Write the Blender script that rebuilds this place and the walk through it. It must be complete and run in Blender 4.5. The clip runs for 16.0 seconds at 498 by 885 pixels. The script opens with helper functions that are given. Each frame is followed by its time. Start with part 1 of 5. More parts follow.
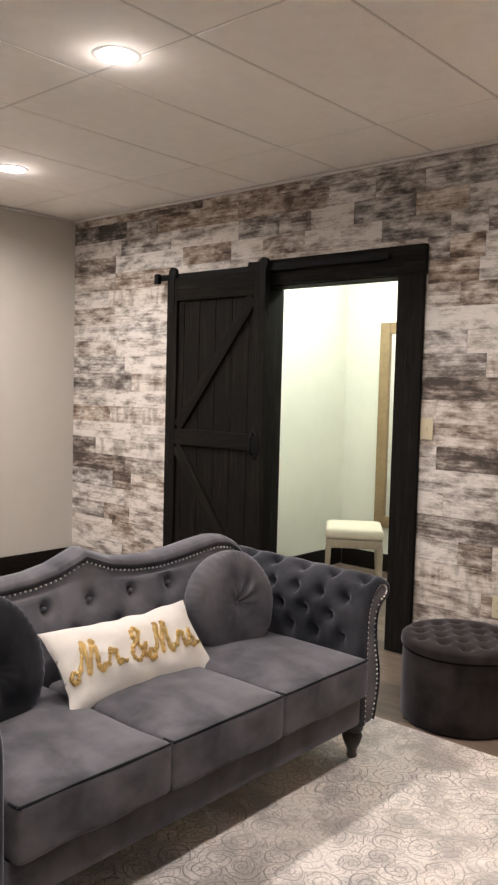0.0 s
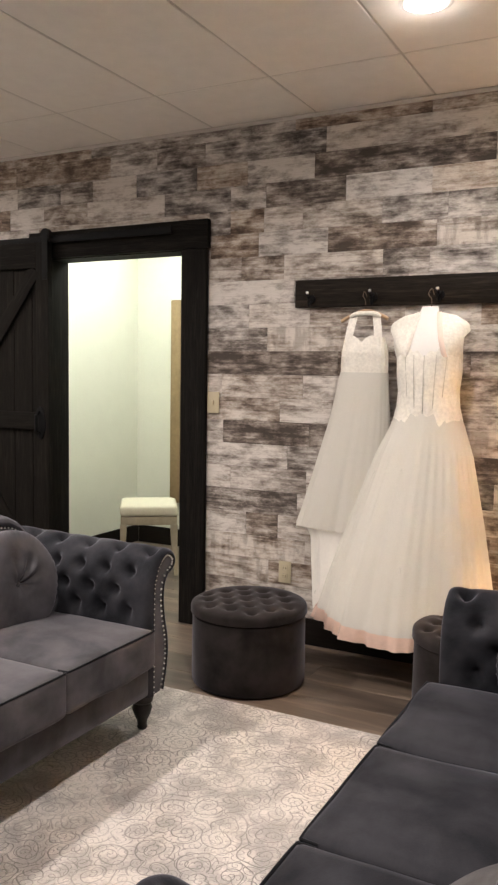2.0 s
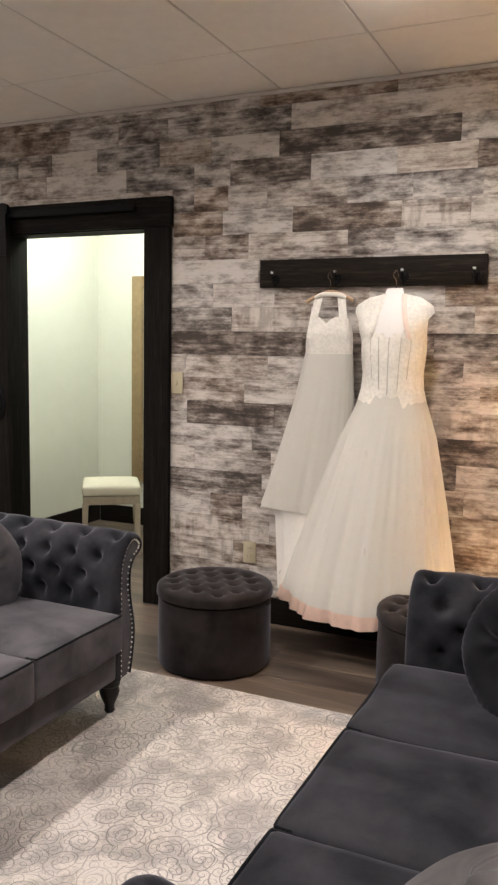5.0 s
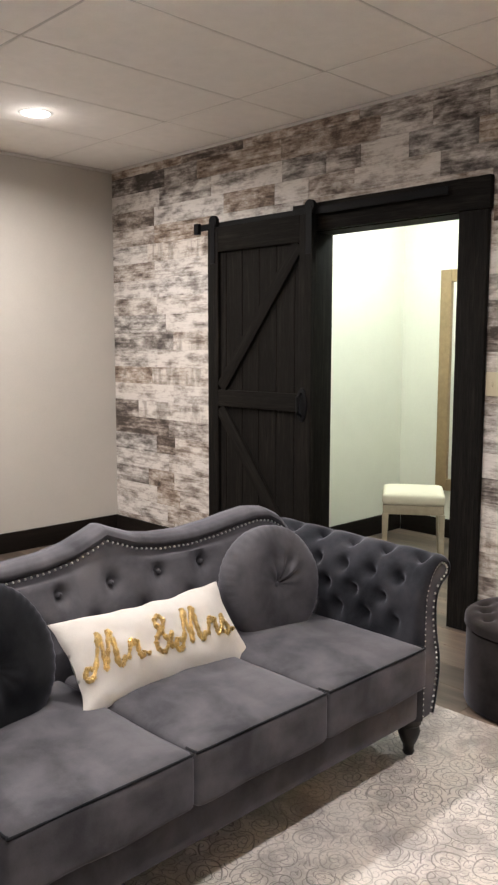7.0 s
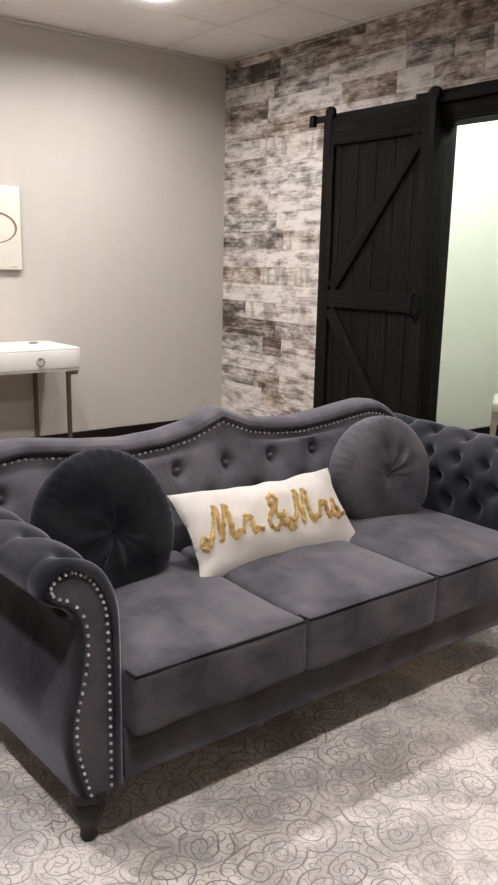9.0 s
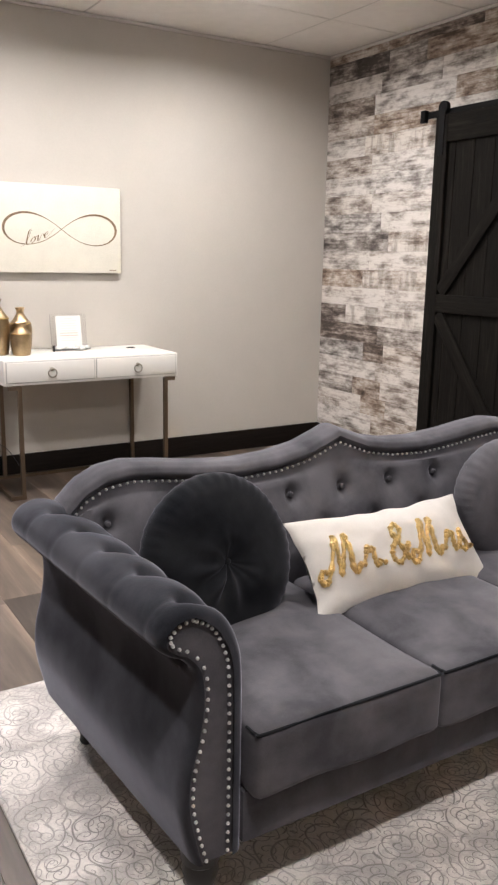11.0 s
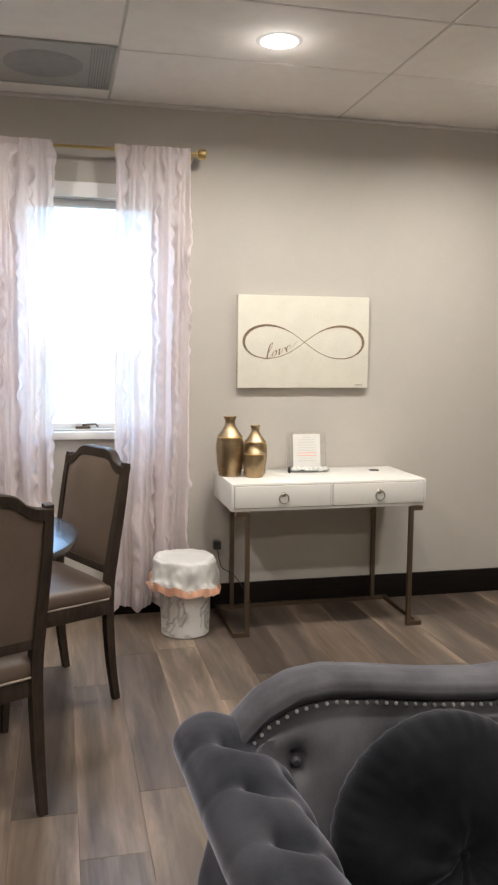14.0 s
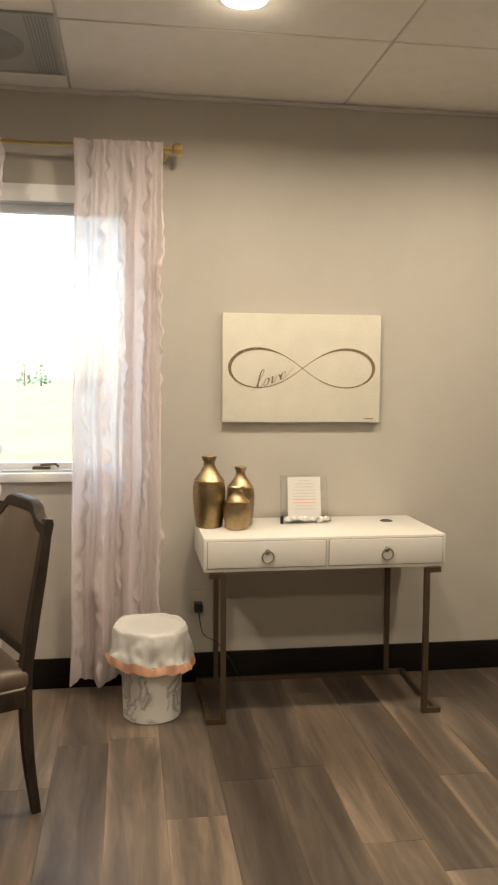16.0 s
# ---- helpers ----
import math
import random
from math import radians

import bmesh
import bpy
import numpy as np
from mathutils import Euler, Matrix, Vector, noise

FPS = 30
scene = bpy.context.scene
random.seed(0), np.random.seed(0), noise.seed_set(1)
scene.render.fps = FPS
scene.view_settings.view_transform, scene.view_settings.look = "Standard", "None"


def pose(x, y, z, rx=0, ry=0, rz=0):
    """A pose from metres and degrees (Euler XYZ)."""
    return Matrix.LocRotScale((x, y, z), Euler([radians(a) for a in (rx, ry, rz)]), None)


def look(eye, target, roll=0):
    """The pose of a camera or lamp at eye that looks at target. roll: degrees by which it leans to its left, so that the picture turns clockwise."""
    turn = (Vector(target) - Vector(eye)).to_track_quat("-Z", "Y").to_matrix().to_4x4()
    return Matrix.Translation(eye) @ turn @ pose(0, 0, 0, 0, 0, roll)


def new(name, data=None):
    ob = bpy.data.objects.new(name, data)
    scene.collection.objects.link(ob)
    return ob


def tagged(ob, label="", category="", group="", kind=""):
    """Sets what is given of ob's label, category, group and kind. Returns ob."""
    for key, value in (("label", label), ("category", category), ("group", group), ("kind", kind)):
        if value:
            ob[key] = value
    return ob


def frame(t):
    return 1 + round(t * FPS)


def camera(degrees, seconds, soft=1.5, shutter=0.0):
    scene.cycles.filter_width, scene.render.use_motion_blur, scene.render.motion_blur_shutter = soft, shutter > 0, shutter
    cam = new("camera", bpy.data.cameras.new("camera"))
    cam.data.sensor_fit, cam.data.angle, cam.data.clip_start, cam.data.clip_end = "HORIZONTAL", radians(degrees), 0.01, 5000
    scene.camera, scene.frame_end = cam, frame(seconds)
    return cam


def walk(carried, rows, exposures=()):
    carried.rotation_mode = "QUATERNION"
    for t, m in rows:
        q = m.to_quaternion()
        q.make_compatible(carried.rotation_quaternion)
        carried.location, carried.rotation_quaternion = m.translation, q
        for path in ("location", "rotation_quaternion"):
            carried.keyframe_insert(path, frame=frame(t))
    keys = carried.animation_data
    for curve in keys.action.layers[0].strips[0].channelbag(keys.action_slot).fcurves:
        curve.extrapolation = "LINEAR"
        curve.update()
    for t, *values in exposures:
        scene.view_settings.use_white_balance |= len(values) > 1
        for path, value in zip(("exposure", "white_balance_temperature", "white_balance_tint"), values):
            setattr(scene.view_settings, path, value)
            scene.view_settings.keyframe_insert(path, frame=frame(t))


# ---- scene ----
cam = camera(34.3, 16.0, soft=2.4)
PATH = [
    (0, (0.272, 0.172, 1.444), (-1.045, 1.671, 1.31), 1.5),
    (0.5, (0.3, 0.198, 1.441), (-0.949, 1.752, 1.276), 0.7),
    (1, (0.324, 0.21, 1.441), (-0.815, 1.846, 1.278), 1.1),
    (1.5, (0.345, 0.216, 1.443), (-0.674, 1.928, 1.269), 0.9),
    (2, (0.342, 0.235, 1.407), (-0.579, 2.003, 1.239), 0.9),
    (2.5, (0.36, 0.237, 1.424), (-0.484, 2.041, 1.236), 1.2),
    (3, (0.362, 0.238, 1.421), (-0.404, 2.075, 1.22), 1.8),
    (3.2, (0.386, 0.25, 1.435), (-0.363, 2.092, 1.218), 1.7),
    (5.3, (0.273, 0.23, 1.451), (-0.594, 2.016, 1.213), 0.7),
    (5.5, (0.247, 0.252, 1.455), (-0.682, 2.007, 1.217), 0.7),
    (6, (0.182, 0.373, 1.454), (-0.93, 2.022, 1.243), 0.6),
    (6.5, (0.115, 0.474, 1.437), (-1.175, 1.991, 1.249), 0.5),
    (7, (0.094, 0.493, 1.43), (-1.326, 1.881, 1.194), 0.1),
    (7.5, (0.093, 0.495, 1.412), (-1.376, 1.814, 1.093), -0.3),
    (8, (0.087, 0.473, 1.386), (-1.409, 1.744, 1.003), -0.0),
    (8.5, (0.087, 0.439, 1.353), (-1.432, 1.673, 0.938), 0.7),
    (9, (0.066, 0.426, 1.324), (-1.479, 1.618, 0.885), 1.2),
    (9.5, (0.043, 0.42, 1.321), (-1.546, 1.547, 0.868), 1.5),
    (9.7, (0.023, 0.435, 1.326), (-1.588, 1.524, 0.861), 1.1),
    (11.8, (-0.207, 0.456, 1.377), (-1.915, 1.415, 0.972), 0.9),
    (12, (-0.19, 0.475, 1.389), (-1.931, 1.379, 1.002), 0.5),
    (12.5, (-0.266, 0.578, 1.417), (-2.131, 1.236, 1.113), 1.3),
    (13, (-0.345, 0.666, 1.431), (-2.253, 1.2, 1.159), 1.8),
    (13.5, (-0.488, 0.721, 1.42), (-2.41, 1.209, 1.158), 1.0),
    (14, (-0.66, 0.768, 1.428), (-2.595, 1.222, 1.209), 0.5),
    (14.5, (-0.799, 0.873, 1.424), (-2.756, 1.239, 1.232), 0.5),
    (15, (-0.961, 1.028, 1.414), (-2.937, 1.283, 1.241), 1.2),
    (15.5, (-1.099, 1.181, 1.428), (-3.075, 1.432, 1.254), 0.9),
    (16, (-1.257, 1.282, 1.442), (-3.229, 1.578, 1.285), 0.4),
]
LIGHT = [(0, 3.06, 6050, 11), (1, 3.05, 6150, 11), (2.5, 2.83, 6250, 11), (3, 2.79, 6300, 11), (5.5, 2.8, 6000, 10), (6.5, 3.15, 5900, 9), (7, 3.05, 5900, 9), (9.5, 3.0, 5750, 9), (12, 3.05, 5800, 8),
         (12.5, 2.95, 5800, 7), (13.5, 2.6, 6000, 6), (14.5, 2.6, 6100, 4), (15, 2.43, 6450, 3), (15.5, 2.40, 7050, 4), (16, 2.30, 7500, 5)]
walk(cam, [(t, look(eye, target, roll)) for t, eye, target, roll in PATH], LIGHT)

# ---- world, lights ----
world = bpy.data.worlds.new("world")
scene.world = world
world.use_nodes = True
_wn = world.node_tree.nodes
_sky = _wn.new("ShaderNodeTexSky")
_sky.sky_type, _sky.sun_disc = "NISHITA", False
_sky.sun_elevation, _sky.sun_rotation = radians(38), radians(90)
world.node_tree.links.new(_sky.outputs[0], _wn["Background"].inputs[0])
_wn["Background"].inputs[1].default_value = 0.15


def lamp(name, kind, energy, colour, m, **values):
    data = bpy.data.lights.new(name, kind)
    data.energy, data.color = energy, colour
    for key, value in values.items():
        if key == "size":
            data.size = value
        elif key == "size_y":
            data.shape, data.size_y = "RECTANGLE", value
        elif key == "disk":
            data.shape, data.size = "DISK", value
        elif key == "spread":
            data.spread = radians(value)
        elif key == "angle":
            data.angle = radians(value)
        elif key == "soft":
            data.shadow_soft_size = value
    ob = new(name, data)
    ob.matrix_world = m
    return ob


CEIL = 2.714
WARM = (1.0, 0.88, 0.775)
# recessed downlights: two over the desk wall, the rest on the same raster
# the last three are out of view, added to light the room
SPOTS = [(-4.04, 1.675), (-4.065, 2.9), (-2.26, 2.22), (-0.49, 3.12), (-0.49, 1.0), (-2.26, 0.2), (-4.04, 0.1)]
for sx, sy in SPOTS:
    lamp("downlight_lamp", "AREA", 2.2 if sx > -1 and sy > 3 else 4.1, WARM, pose(sx, sy, CEIL - 0.02), disk=0.15, spread=162)
    # extra point lamp below each disc, added to brighten the ceiling round it
    lamp("ceiling_fill", "POINT", 0.19, WARM, pose(sx, sy, CEIL - 0.05), soft=0.045)
lamp("sun", "SUN", 3.0, (1, 0.95, 0.88), pose(0, 0, 8, 52, 0, 90), angle=0.6)
# unseen lamp above the window, added to stand in for the bright sky
lamp("window_sky_fill", "AREA", 11.0, (0.58, 0.77, 1.0), pose(-5.75, 0.935, 2.95, 0, -32, 0), size=1.0, size_y=1.3)
# fluorescent panel in the fitting room
lamp("fitting_room_lamp", "AREA", 3.3, (1.0, 0.995, 0.85), pose(-2.75, 4.95, CEIL - 0.05), size=1.1, size_y=0.5)
# floor lamp beyond the second sofa
lamp("floor_lamp_bulb", "POINT", 7.8, (1.0, 0.60, 0.28), pose(0.36, 3.76, 1.12), soft=0.05)

# ---- materials ----


def nodes_of(name):
    m = bpy.data.materials.new(name)
    m.use_nodes = True
    return m, m.node_tree.nodes, m.node_tree.links, m.node_tree.nodes["Principled BSDF"]


def coords(n, l, scale=(1, 1, 1), shift=False, space="Object"):
    tc, mp = n.new("ShaderNodeTexCoord"), n.new("ShaderNodeMapping")
    mp.inputs["Scale"].default_value = scale
    l.new(tc.outputs[space], mp.inputs["Vector"])
    if shift:
        info, mul = n.new("ShaderNodeObjectInfo"), n.new("ShaderNodeMath")
        mul.operation = "MULTIPLY"
        mul.inputs[1].default_value = 57.0
        l.new(info.outputs["Random"], mul.inputs[0])
        l.new(mul.outputs[0], mp.inputs["Location"])
    return mp.outputs["Vector"]


def noise_tex(n, l, vec, scale, detail=4.0, rough=0.55, distort=0.0):
    t = n.new("ShaderNodeTexNoise")
    t.inputs["Scale"].default_value, t.inputs["Detail"].default_value = scale, detail
    t.inputs["Roughness"].default_value, t.inputs["Distortion"].default_value = rough, distort
    l.new(vec, t.inputs["Vector"])
    return t.outputs["Fac"]


def ramp(n, l, fac, stops, mode="LINEAR"):
    r = n.new("ShaderNodeValToRGB")
    r.color_ramp.interpolation = mode
    e = r.color_ramp.elements
    while len(e) < len(stops):
        e.new(0.5)
    for k, (p, c) in enumerate(stops):
        e[k].position, e[k].color = p, (*c, 1) if len(c) == 3 else c
    l.new(fac, r.inputs[0])
    return r.outputs[0]


def mix(n, l, fac, a, b, kind="MIX"):
    x = n.new("ShaderNodeMix")
    x.data_type, x.blend_type = "RGBA", kind
    for sock, v in ((0, fac), (6, a), (7, b)):
        if isinstance(v, (int, float)):
            x.inputs[sock].default_value = v
        elif isinstance(v, tuple):
            x.inputs[sock].default_value = (*v, 1)
        else:
            l.new(v, x.inputs[sock])
    return x.outputs[2]


def bump(n, l, b, height, strength, distance=0.01):
    k = n.new("ShaderNodeBump")
    k.inputs["Strength"].default_value, k.inputs["Distance"].default_value = strength, distance
    l.new(height, k.inputs["Height"])
    l.new(k.outputs[0], b.inputs["Normal"])


def plain(name, colour, rough=0.5, metal=0.0, vary=0.12, grain=40.0, relief=0.1, sheen=0.0, coat=0.0, shift=False):
    """A surface with fine grain and broad, faint variation."""
    m, n, l, b = nodes_of(name)
    vec = coords(n, l, shift=shift)
    lo = tuple(c * (1 - vary) for c in colour)
    hi = tuple(min(1, c * (1 + vary)) for c in colour)
    fine, broad = noise_tex(n, l, vec, grain), noise_tex(n, l, vec, grain / 12)
    c1 = ramp(n, l, fine, [(0.3, lo), (0.7, hi)])
    c2 = ramp(n, l, broad, [(0.3, lo), (0.7, hi)])
    l.new(mix(n, l, 0.5, c1, c2), b.inputs["Base Color"])
    b.inputs["Roughness"].default_value, b.inputs["Metallic"].default_value = rough, metal
    b.inputs["Sheen Weight"].default_value, b.inputs["Coat Weight"].default_value = sheen, coat
    if relief:
        bump(n, l, b, fine, relief, 0.004)
    return m


def velvet(name, dark, light, sheen):
    m, n, l, b = nodes_of(name)
    vec = coords(n, l)
    nap = noise_tex(n, l, vec, 6.0, 4.0, 0.55, 0.25)
    fine = noise_tex(n, l, vec, 260.0, 2.0)
    c = ramp(n, l, nap, [(0.34, dark), (0.66, light)])
    l.new(mix(n, l, 0.12, c, ramp(n, l, fine, [(0.3, dark), (0.7, light)])), b.inputs["Base Color"])
    b.inputs["Roughness"].default_value = 0.85
    b.inputs["Specular IOR Level"].default_value = 0.05
    b.inputs["Sheen Weight"].default_value, b.inputs["Sheen Roughness"].default_value = sheen, 0.35
    b.inputs["Sheen Tint"].default_value = (0.86, 0.86, 1.0, 1)
    bump(n, l, b, fine, 0.15, 0.002)
    return m


def wood(name, stops, scale=(1.2, 22, 22), rough=0.55, shift=True, relief=0.25, tones=None, gloss=0.08, fleck=0.35, edges=False):
    """Wood with its grain along local x; every piece takes its own cut of it."""
    m, n, l, b = nodes_of(name)
    vec = coords(n, l, scale, shift)
    g = noise_tex(n, l, vec, 2.2, 6.0, 0.62, 0.7)
    fine = noise_tex(n, l, coords(n, l, tuple(s * 4 for s in scale), shift), 3.0, 3.0)
    c = ramp(n, l, g, stops)
    c = mix(n, l, fleck, c, ramp(n, l, fine, [(0.3, stops[0][1]), (0.7, stops[-1][1])]))
    if edges:
        tc, sep, ab = n.new("ShaderNodeTexCoord"), n.new("ShaderNodeSeparateXYZ"), n.new("ShaderNodeMath")
        l.new(tc.outputs["Object"], sep.inputs[0])
        ab.operation = "ABSOLUTE"
        l.new(sep.outputs[1], ab.inputs[0])
        rub = n.new("ShaderNodeMath")
        rub.operation, rub.inputs[1].default_value = "MULTIPLY_ADD", 0.05
        l.new(g, rub.inputs[0])
        l.new(ab.outputs[0], rub.inputs[2])
        c = mix(n, l, 1.0, c, ramp(n, l, rub.outputs[0], [(0.082, (0.86, 0.86, 0.87)), (0.125, (1.20, 1.18, 1.16))]), "MULTIPLY")
    if tones:
        info = n.new("ShaderNodeObjectInfo")
        c = mix(n, l, 1.0, c, ramp(n, l, info.outputs["Random"], tones), "MULTIPLY")
    l.new(c, b.inputs["Base Color"])
    b.inputs["Roughness"].default_value = rough
    b.inputs["Specular IOR Level"].default_value = gloss
    bump(n, l, b, fine, relief, 0.003)
    return m


def math_node(n, l, kind, a, b=None, c=None):
    k = n.new("ShaderNodeMath")
    k.operation = kind
    for sock, v in enumerate((a, b, c)):
        if v is None:
            continue
        if isinstance(v, (int, float)):
            k.inputs[sock].default_value = v
        else:
            l.new(v, k.inputs[sock])
    return k.outputs[0]


def reclaimed(name, paint, brown, saw):
    """Weathered cladding: paint is the share of whitewash left, brown the warmth of the bare wood, saw the strength of saw bands."""
    m, n, l, b = nodes_of(name)
    info = n.new("ShaderNodeObjectInfo")
    own = info.outputs["Random"]
    second = math_node(n, l, "FRACT", math_node(n, l, "MULTIPLY", own, 7.31))
    blot = noise_tex(n, l, coords(n, l, (4.0, 1, 10), True), 1.6, 9.0, 0.70, 0.0)
    streak = noise_tex(n, l, coords(n, l, (1.6, 1, 40), True), 1.8, 5.0, 0.60, 0.0)
    smear = noise_tex(n, l, coords(n, l, (8.0, 1, 15), True), 1.6, 9.0, 0.76, 0.0)
    share = math_node(n, l, "MULTIPLY_ADD", blot, 0.76, math_node(n, l, "MULTIPLY", streak, 0.24))
    shift = math_node(n, l, "MULTIPLY_ADD", own, 0.05, paint - 0.025)
    share = math_node(n, l, "ADD", math_node(n, l, "MULTIPLY_ADD", share, 1.25, -0.125), shift)
    cool = ramp(n, l, share, [(0.34, (0.060, 0.055, 0.053)), (0.42, (0.15, 0.140, 0.133)), (0.49, (0.30, 0.283, 0.270)), (0.55, (0.46, 0.435, 0.415)), (0.64, (0.68, 0.65, 0.62))])
    warm = ramp(n, l, share, [(0.34, (0.075, 0.052, 0.038)), (0.42, (0.18, 0.130, 0.097)), (0.49, (0.33, 0.262, 0.208)), (0.55, (0.47, 0.405, 0.345)), (0.64, (0.66, 0.605, 0.545))])
    c = mix(n, l, math_node(n, l, "MULTIPLY_ADD", second, 0.4, brown - 0.2), cool, warm)
    # soot smeared along the grain
    c = mix(n, l, 0.5, c, ramp(n, l, smear, [(0.34, (0.20, 0.19, 0.18)), (0.42, (0.78, 0.77, 0.76)), (0.48, (1, 1, 1))]), "MULTIPLY")
    if saw:
        teeth = noise_tex(n, l, coords(n, l, (17, 1, 4.0), True), 1.0, 5.0, 0.6)
        c = mix(n, l, saw, c, ramp(n, l, teeth, [(0.40, (0.30, 0.27, 0.24)), (0.53, (1, 1, 1))]), "MULTIPLY")
    fine = noise_tex(n, l, coords(n, l, (9, 1, 120), True), 1.6, 4.0, 0.6)
    c = mix(n, l, 0.3, c, ramp(n, l, fine, [(0.34, (0.62, 0.60, 0.58)), (0.55, (1, 1, 1))]), "MULTIPLY")
    l.new(c, b.inputs["Base Color"])
    b.inputs["Roughness"].default_value = 0.72
    b.inputs["Specular IOR Level"].default_value = 0.3
    bump(n, l, b, streak, 0.4, 0.004)
    return m


def rug_pile():
    """Carved damask: curling scrolls about scattered centres over a worn, blotched ground."""
    m, n, l, b = nodes_of("distressed_damask_pile")
    vec = coords(n, l)
    bend = n.new("ShaderNodeVectorMath")
    bend.operation = "MULTIPLY_ADD"
    warp = n.new("ShaderNodeTexNoise")
    warp.inputs["Scale"].default_value, warp.inputs["Detail"].default_value = 9.0, 1.0
    l.new(vec, warp.inputs["Vector"])
    l.new(warp.outputs["Color"], bend.inputs[0])
    bend.inputs[1].default_value = (0.05, 0.05, 0.0)
    l.new(vec, bend.inputs[2])

    def scrolls(scale, turns, width):
        v = n.new("ShaderNodeTexVoronoi")
        v.voronoi_dimensions = "2D"
        v.inputs["Scale"].default_value, v.inputs["Randomness"].default_value = scale, 0.75
        l.new(bend.outputs[0], v.inputs["Vector"])
        off = n.new("ShaderNodeVectorMath")
        off.operation = "SUBTRACT"
        l.new(bend.outputs[0], off.inputs[0])
        l.new(v.outputs["Position"], off.inputs[1])
        xyz, hue = n.new("ShaderNodeSeparateXYZ"), n.new("ShaderNodeSeparateColor")
        l.new(off.outputs[0], xyz.inputs[0])
        l.new(v.outputs["Color"], hue.inputs[0])
        angle = math_node(n, l, "ARCTAN2", xyz.outputs[1], xyz.outputs[0])
        way = math_node(n, l, "SIGN", math_node(n, l, "SUBTRACT", hue.outputs[0], 0.5))
        reach = math_node(n, l, "POWER", math_node(n, l, "MULTIPLY", v.outputs["Distance"], 1.0), 0.8)
        phase = math_node(n, l, "MULTIPLY_ADD", angle, math_node(n, l, "MULTIPLY", way, 0.5), math_node(n, l, "MULTIPLY", reach, turns))
        curl = math_node(n, l, "ABSOLUTE", math_node(n, l, "SINE", math_node(n, l, "MULTIPLY_ADD", hue.outputs[1], 6.28, phase)))
        return ramp(n, l, curl, [(width * 0.5, (0, 0, 0)), (width * 1.6, (1, 1, 1))])

    line = mix(n, l, 1.0, scrolls(9.0, 13.0, 0.21), scrolls(21.0, 9.0, 0.21), "MULTIPLY")
    worn = noise_tex(n, l, vec, 2.6, 5.0, 0.65)
    tuft = noise_tex(n, l, vec, 190.0, 2.0)
    fade = ramp(n, l, worn, [(0.42, (0.95,) * 3), (0.60, (0.42,) * 3)])
    base = ramp(n, l, noise_tex(n, l, vec, 4.6, 9.0, 0.7), [(0.42, (0.46, 0.428, 0.41)), (0.475, (0.57, 0.532, 0.506)), (0.54, (0.76, 0.711, 0.672))])
    dark = mix(n, l, fade, base, (0.225, 0.207, 0.196))
    c = mix(n, l, line, dark, base)
    c = mix(n, l, 0.25, c, ramp(n, l, tuft, [(0.3, (0.45, 0.42, 0.4)), (0.7, (0.95, 0.92, 0.88))]), "MULTIPLY")
    l.new(c, b.inputs["Base Color"])
    b.inputs["Roughness"].default_value = 0.95
    b.inputs["Sheen Weight"].default_value = 0.25
    bump(n, l, b, mix(n, l, 0.25, line, tuft), 0.55, 0.005)
    return m


def marble():
    m, n, l, b = nodes_of("white_marble_print")
    vec = coords(n, l)
    v = noise_tex(n, l, vec, 5.5, 5.0, 0.6, 0.8)
    vein = ramp(n, l, v, [(0.455, (0.78, 0.765, 0.74)), (0.488, (0.52, 0.50, 0.49)), (0.496, (0.30, 0.285, 0.28)), (0.506, (0.55, 0.53, 0.52)), (0.55, (0.78, 0.765, 0.74))])
    l.new(vein, b.inputs["Base Color"])
    b.inputs["Roughness"].default_value = 0.35
    return m


def cloth(name, colour, through_light, see_through=0.0, grain=300.0):
    """Thin cloth that lets part of the light through."""
    m, n, l, b = nodes_of(name)
    vec = coords(n, l)
    f = noise_tex(n, l, vec, grain, 2.0)
    c = ramp(n, l, f, [(0.3, tuple(k * 0.9 for k in colour)), (0.7, colour)])
    l.new(c, b.inputs["Base Color"])
    b.inputs["Roughness"].default_value = 0.8
    b.inputs["Specular IOR Level"].default_value = 0.2
    bump(n, l, b, noise_tex(n, l, vec, 45.0, 4.0), 0.25, 0.006)
    tr, mx, ou = n.new("ShaderNodeBsdfTranslucent"), n.new("ShaderNodeMixShader"), n["Material Output"]
    l.new(c, tr.inputs[0])
    mx.inputs[0].default_value = through_light
    l.new(b.outputs[0], mx.inputs[1])
    l.new(tr.outputs[0], mx.inputs[2])
    last = mx
    if see_through:
        clear, m2 = n.new("ShaderNodeBsdfTransparent"), n.new("ShaderNodeMixShader")
        m2.inputs[0].default_value = see_through
        l.new(mx.outputs[0], m2.inputs[1])
        l.new(clear.outputs[0], m2.inputs[2])
        last = m2
    l.new(last.outputs[0], ou.inputs[0])
    return m


def glow(name, colour, strength):
    m, n, l, b = nodes_of(name)
    b.inputs["Emission Color"].default_value, b.inputs["Emission Strength"].default_value = (*colour, 1), strength
    return m


def clear(name, rough=0.0, tint=(1, 1, 1)):
    m, n, l, b = nodes_of(name)
    b.inputs["Base Color"].default_value = (*tint, 1)
    b.inputs["Transmission Weight"].default_value, b.inputs["Roughness"].default_value, b.inputs["IOR"].default_value = 1.0, rough, 1.45
    return m


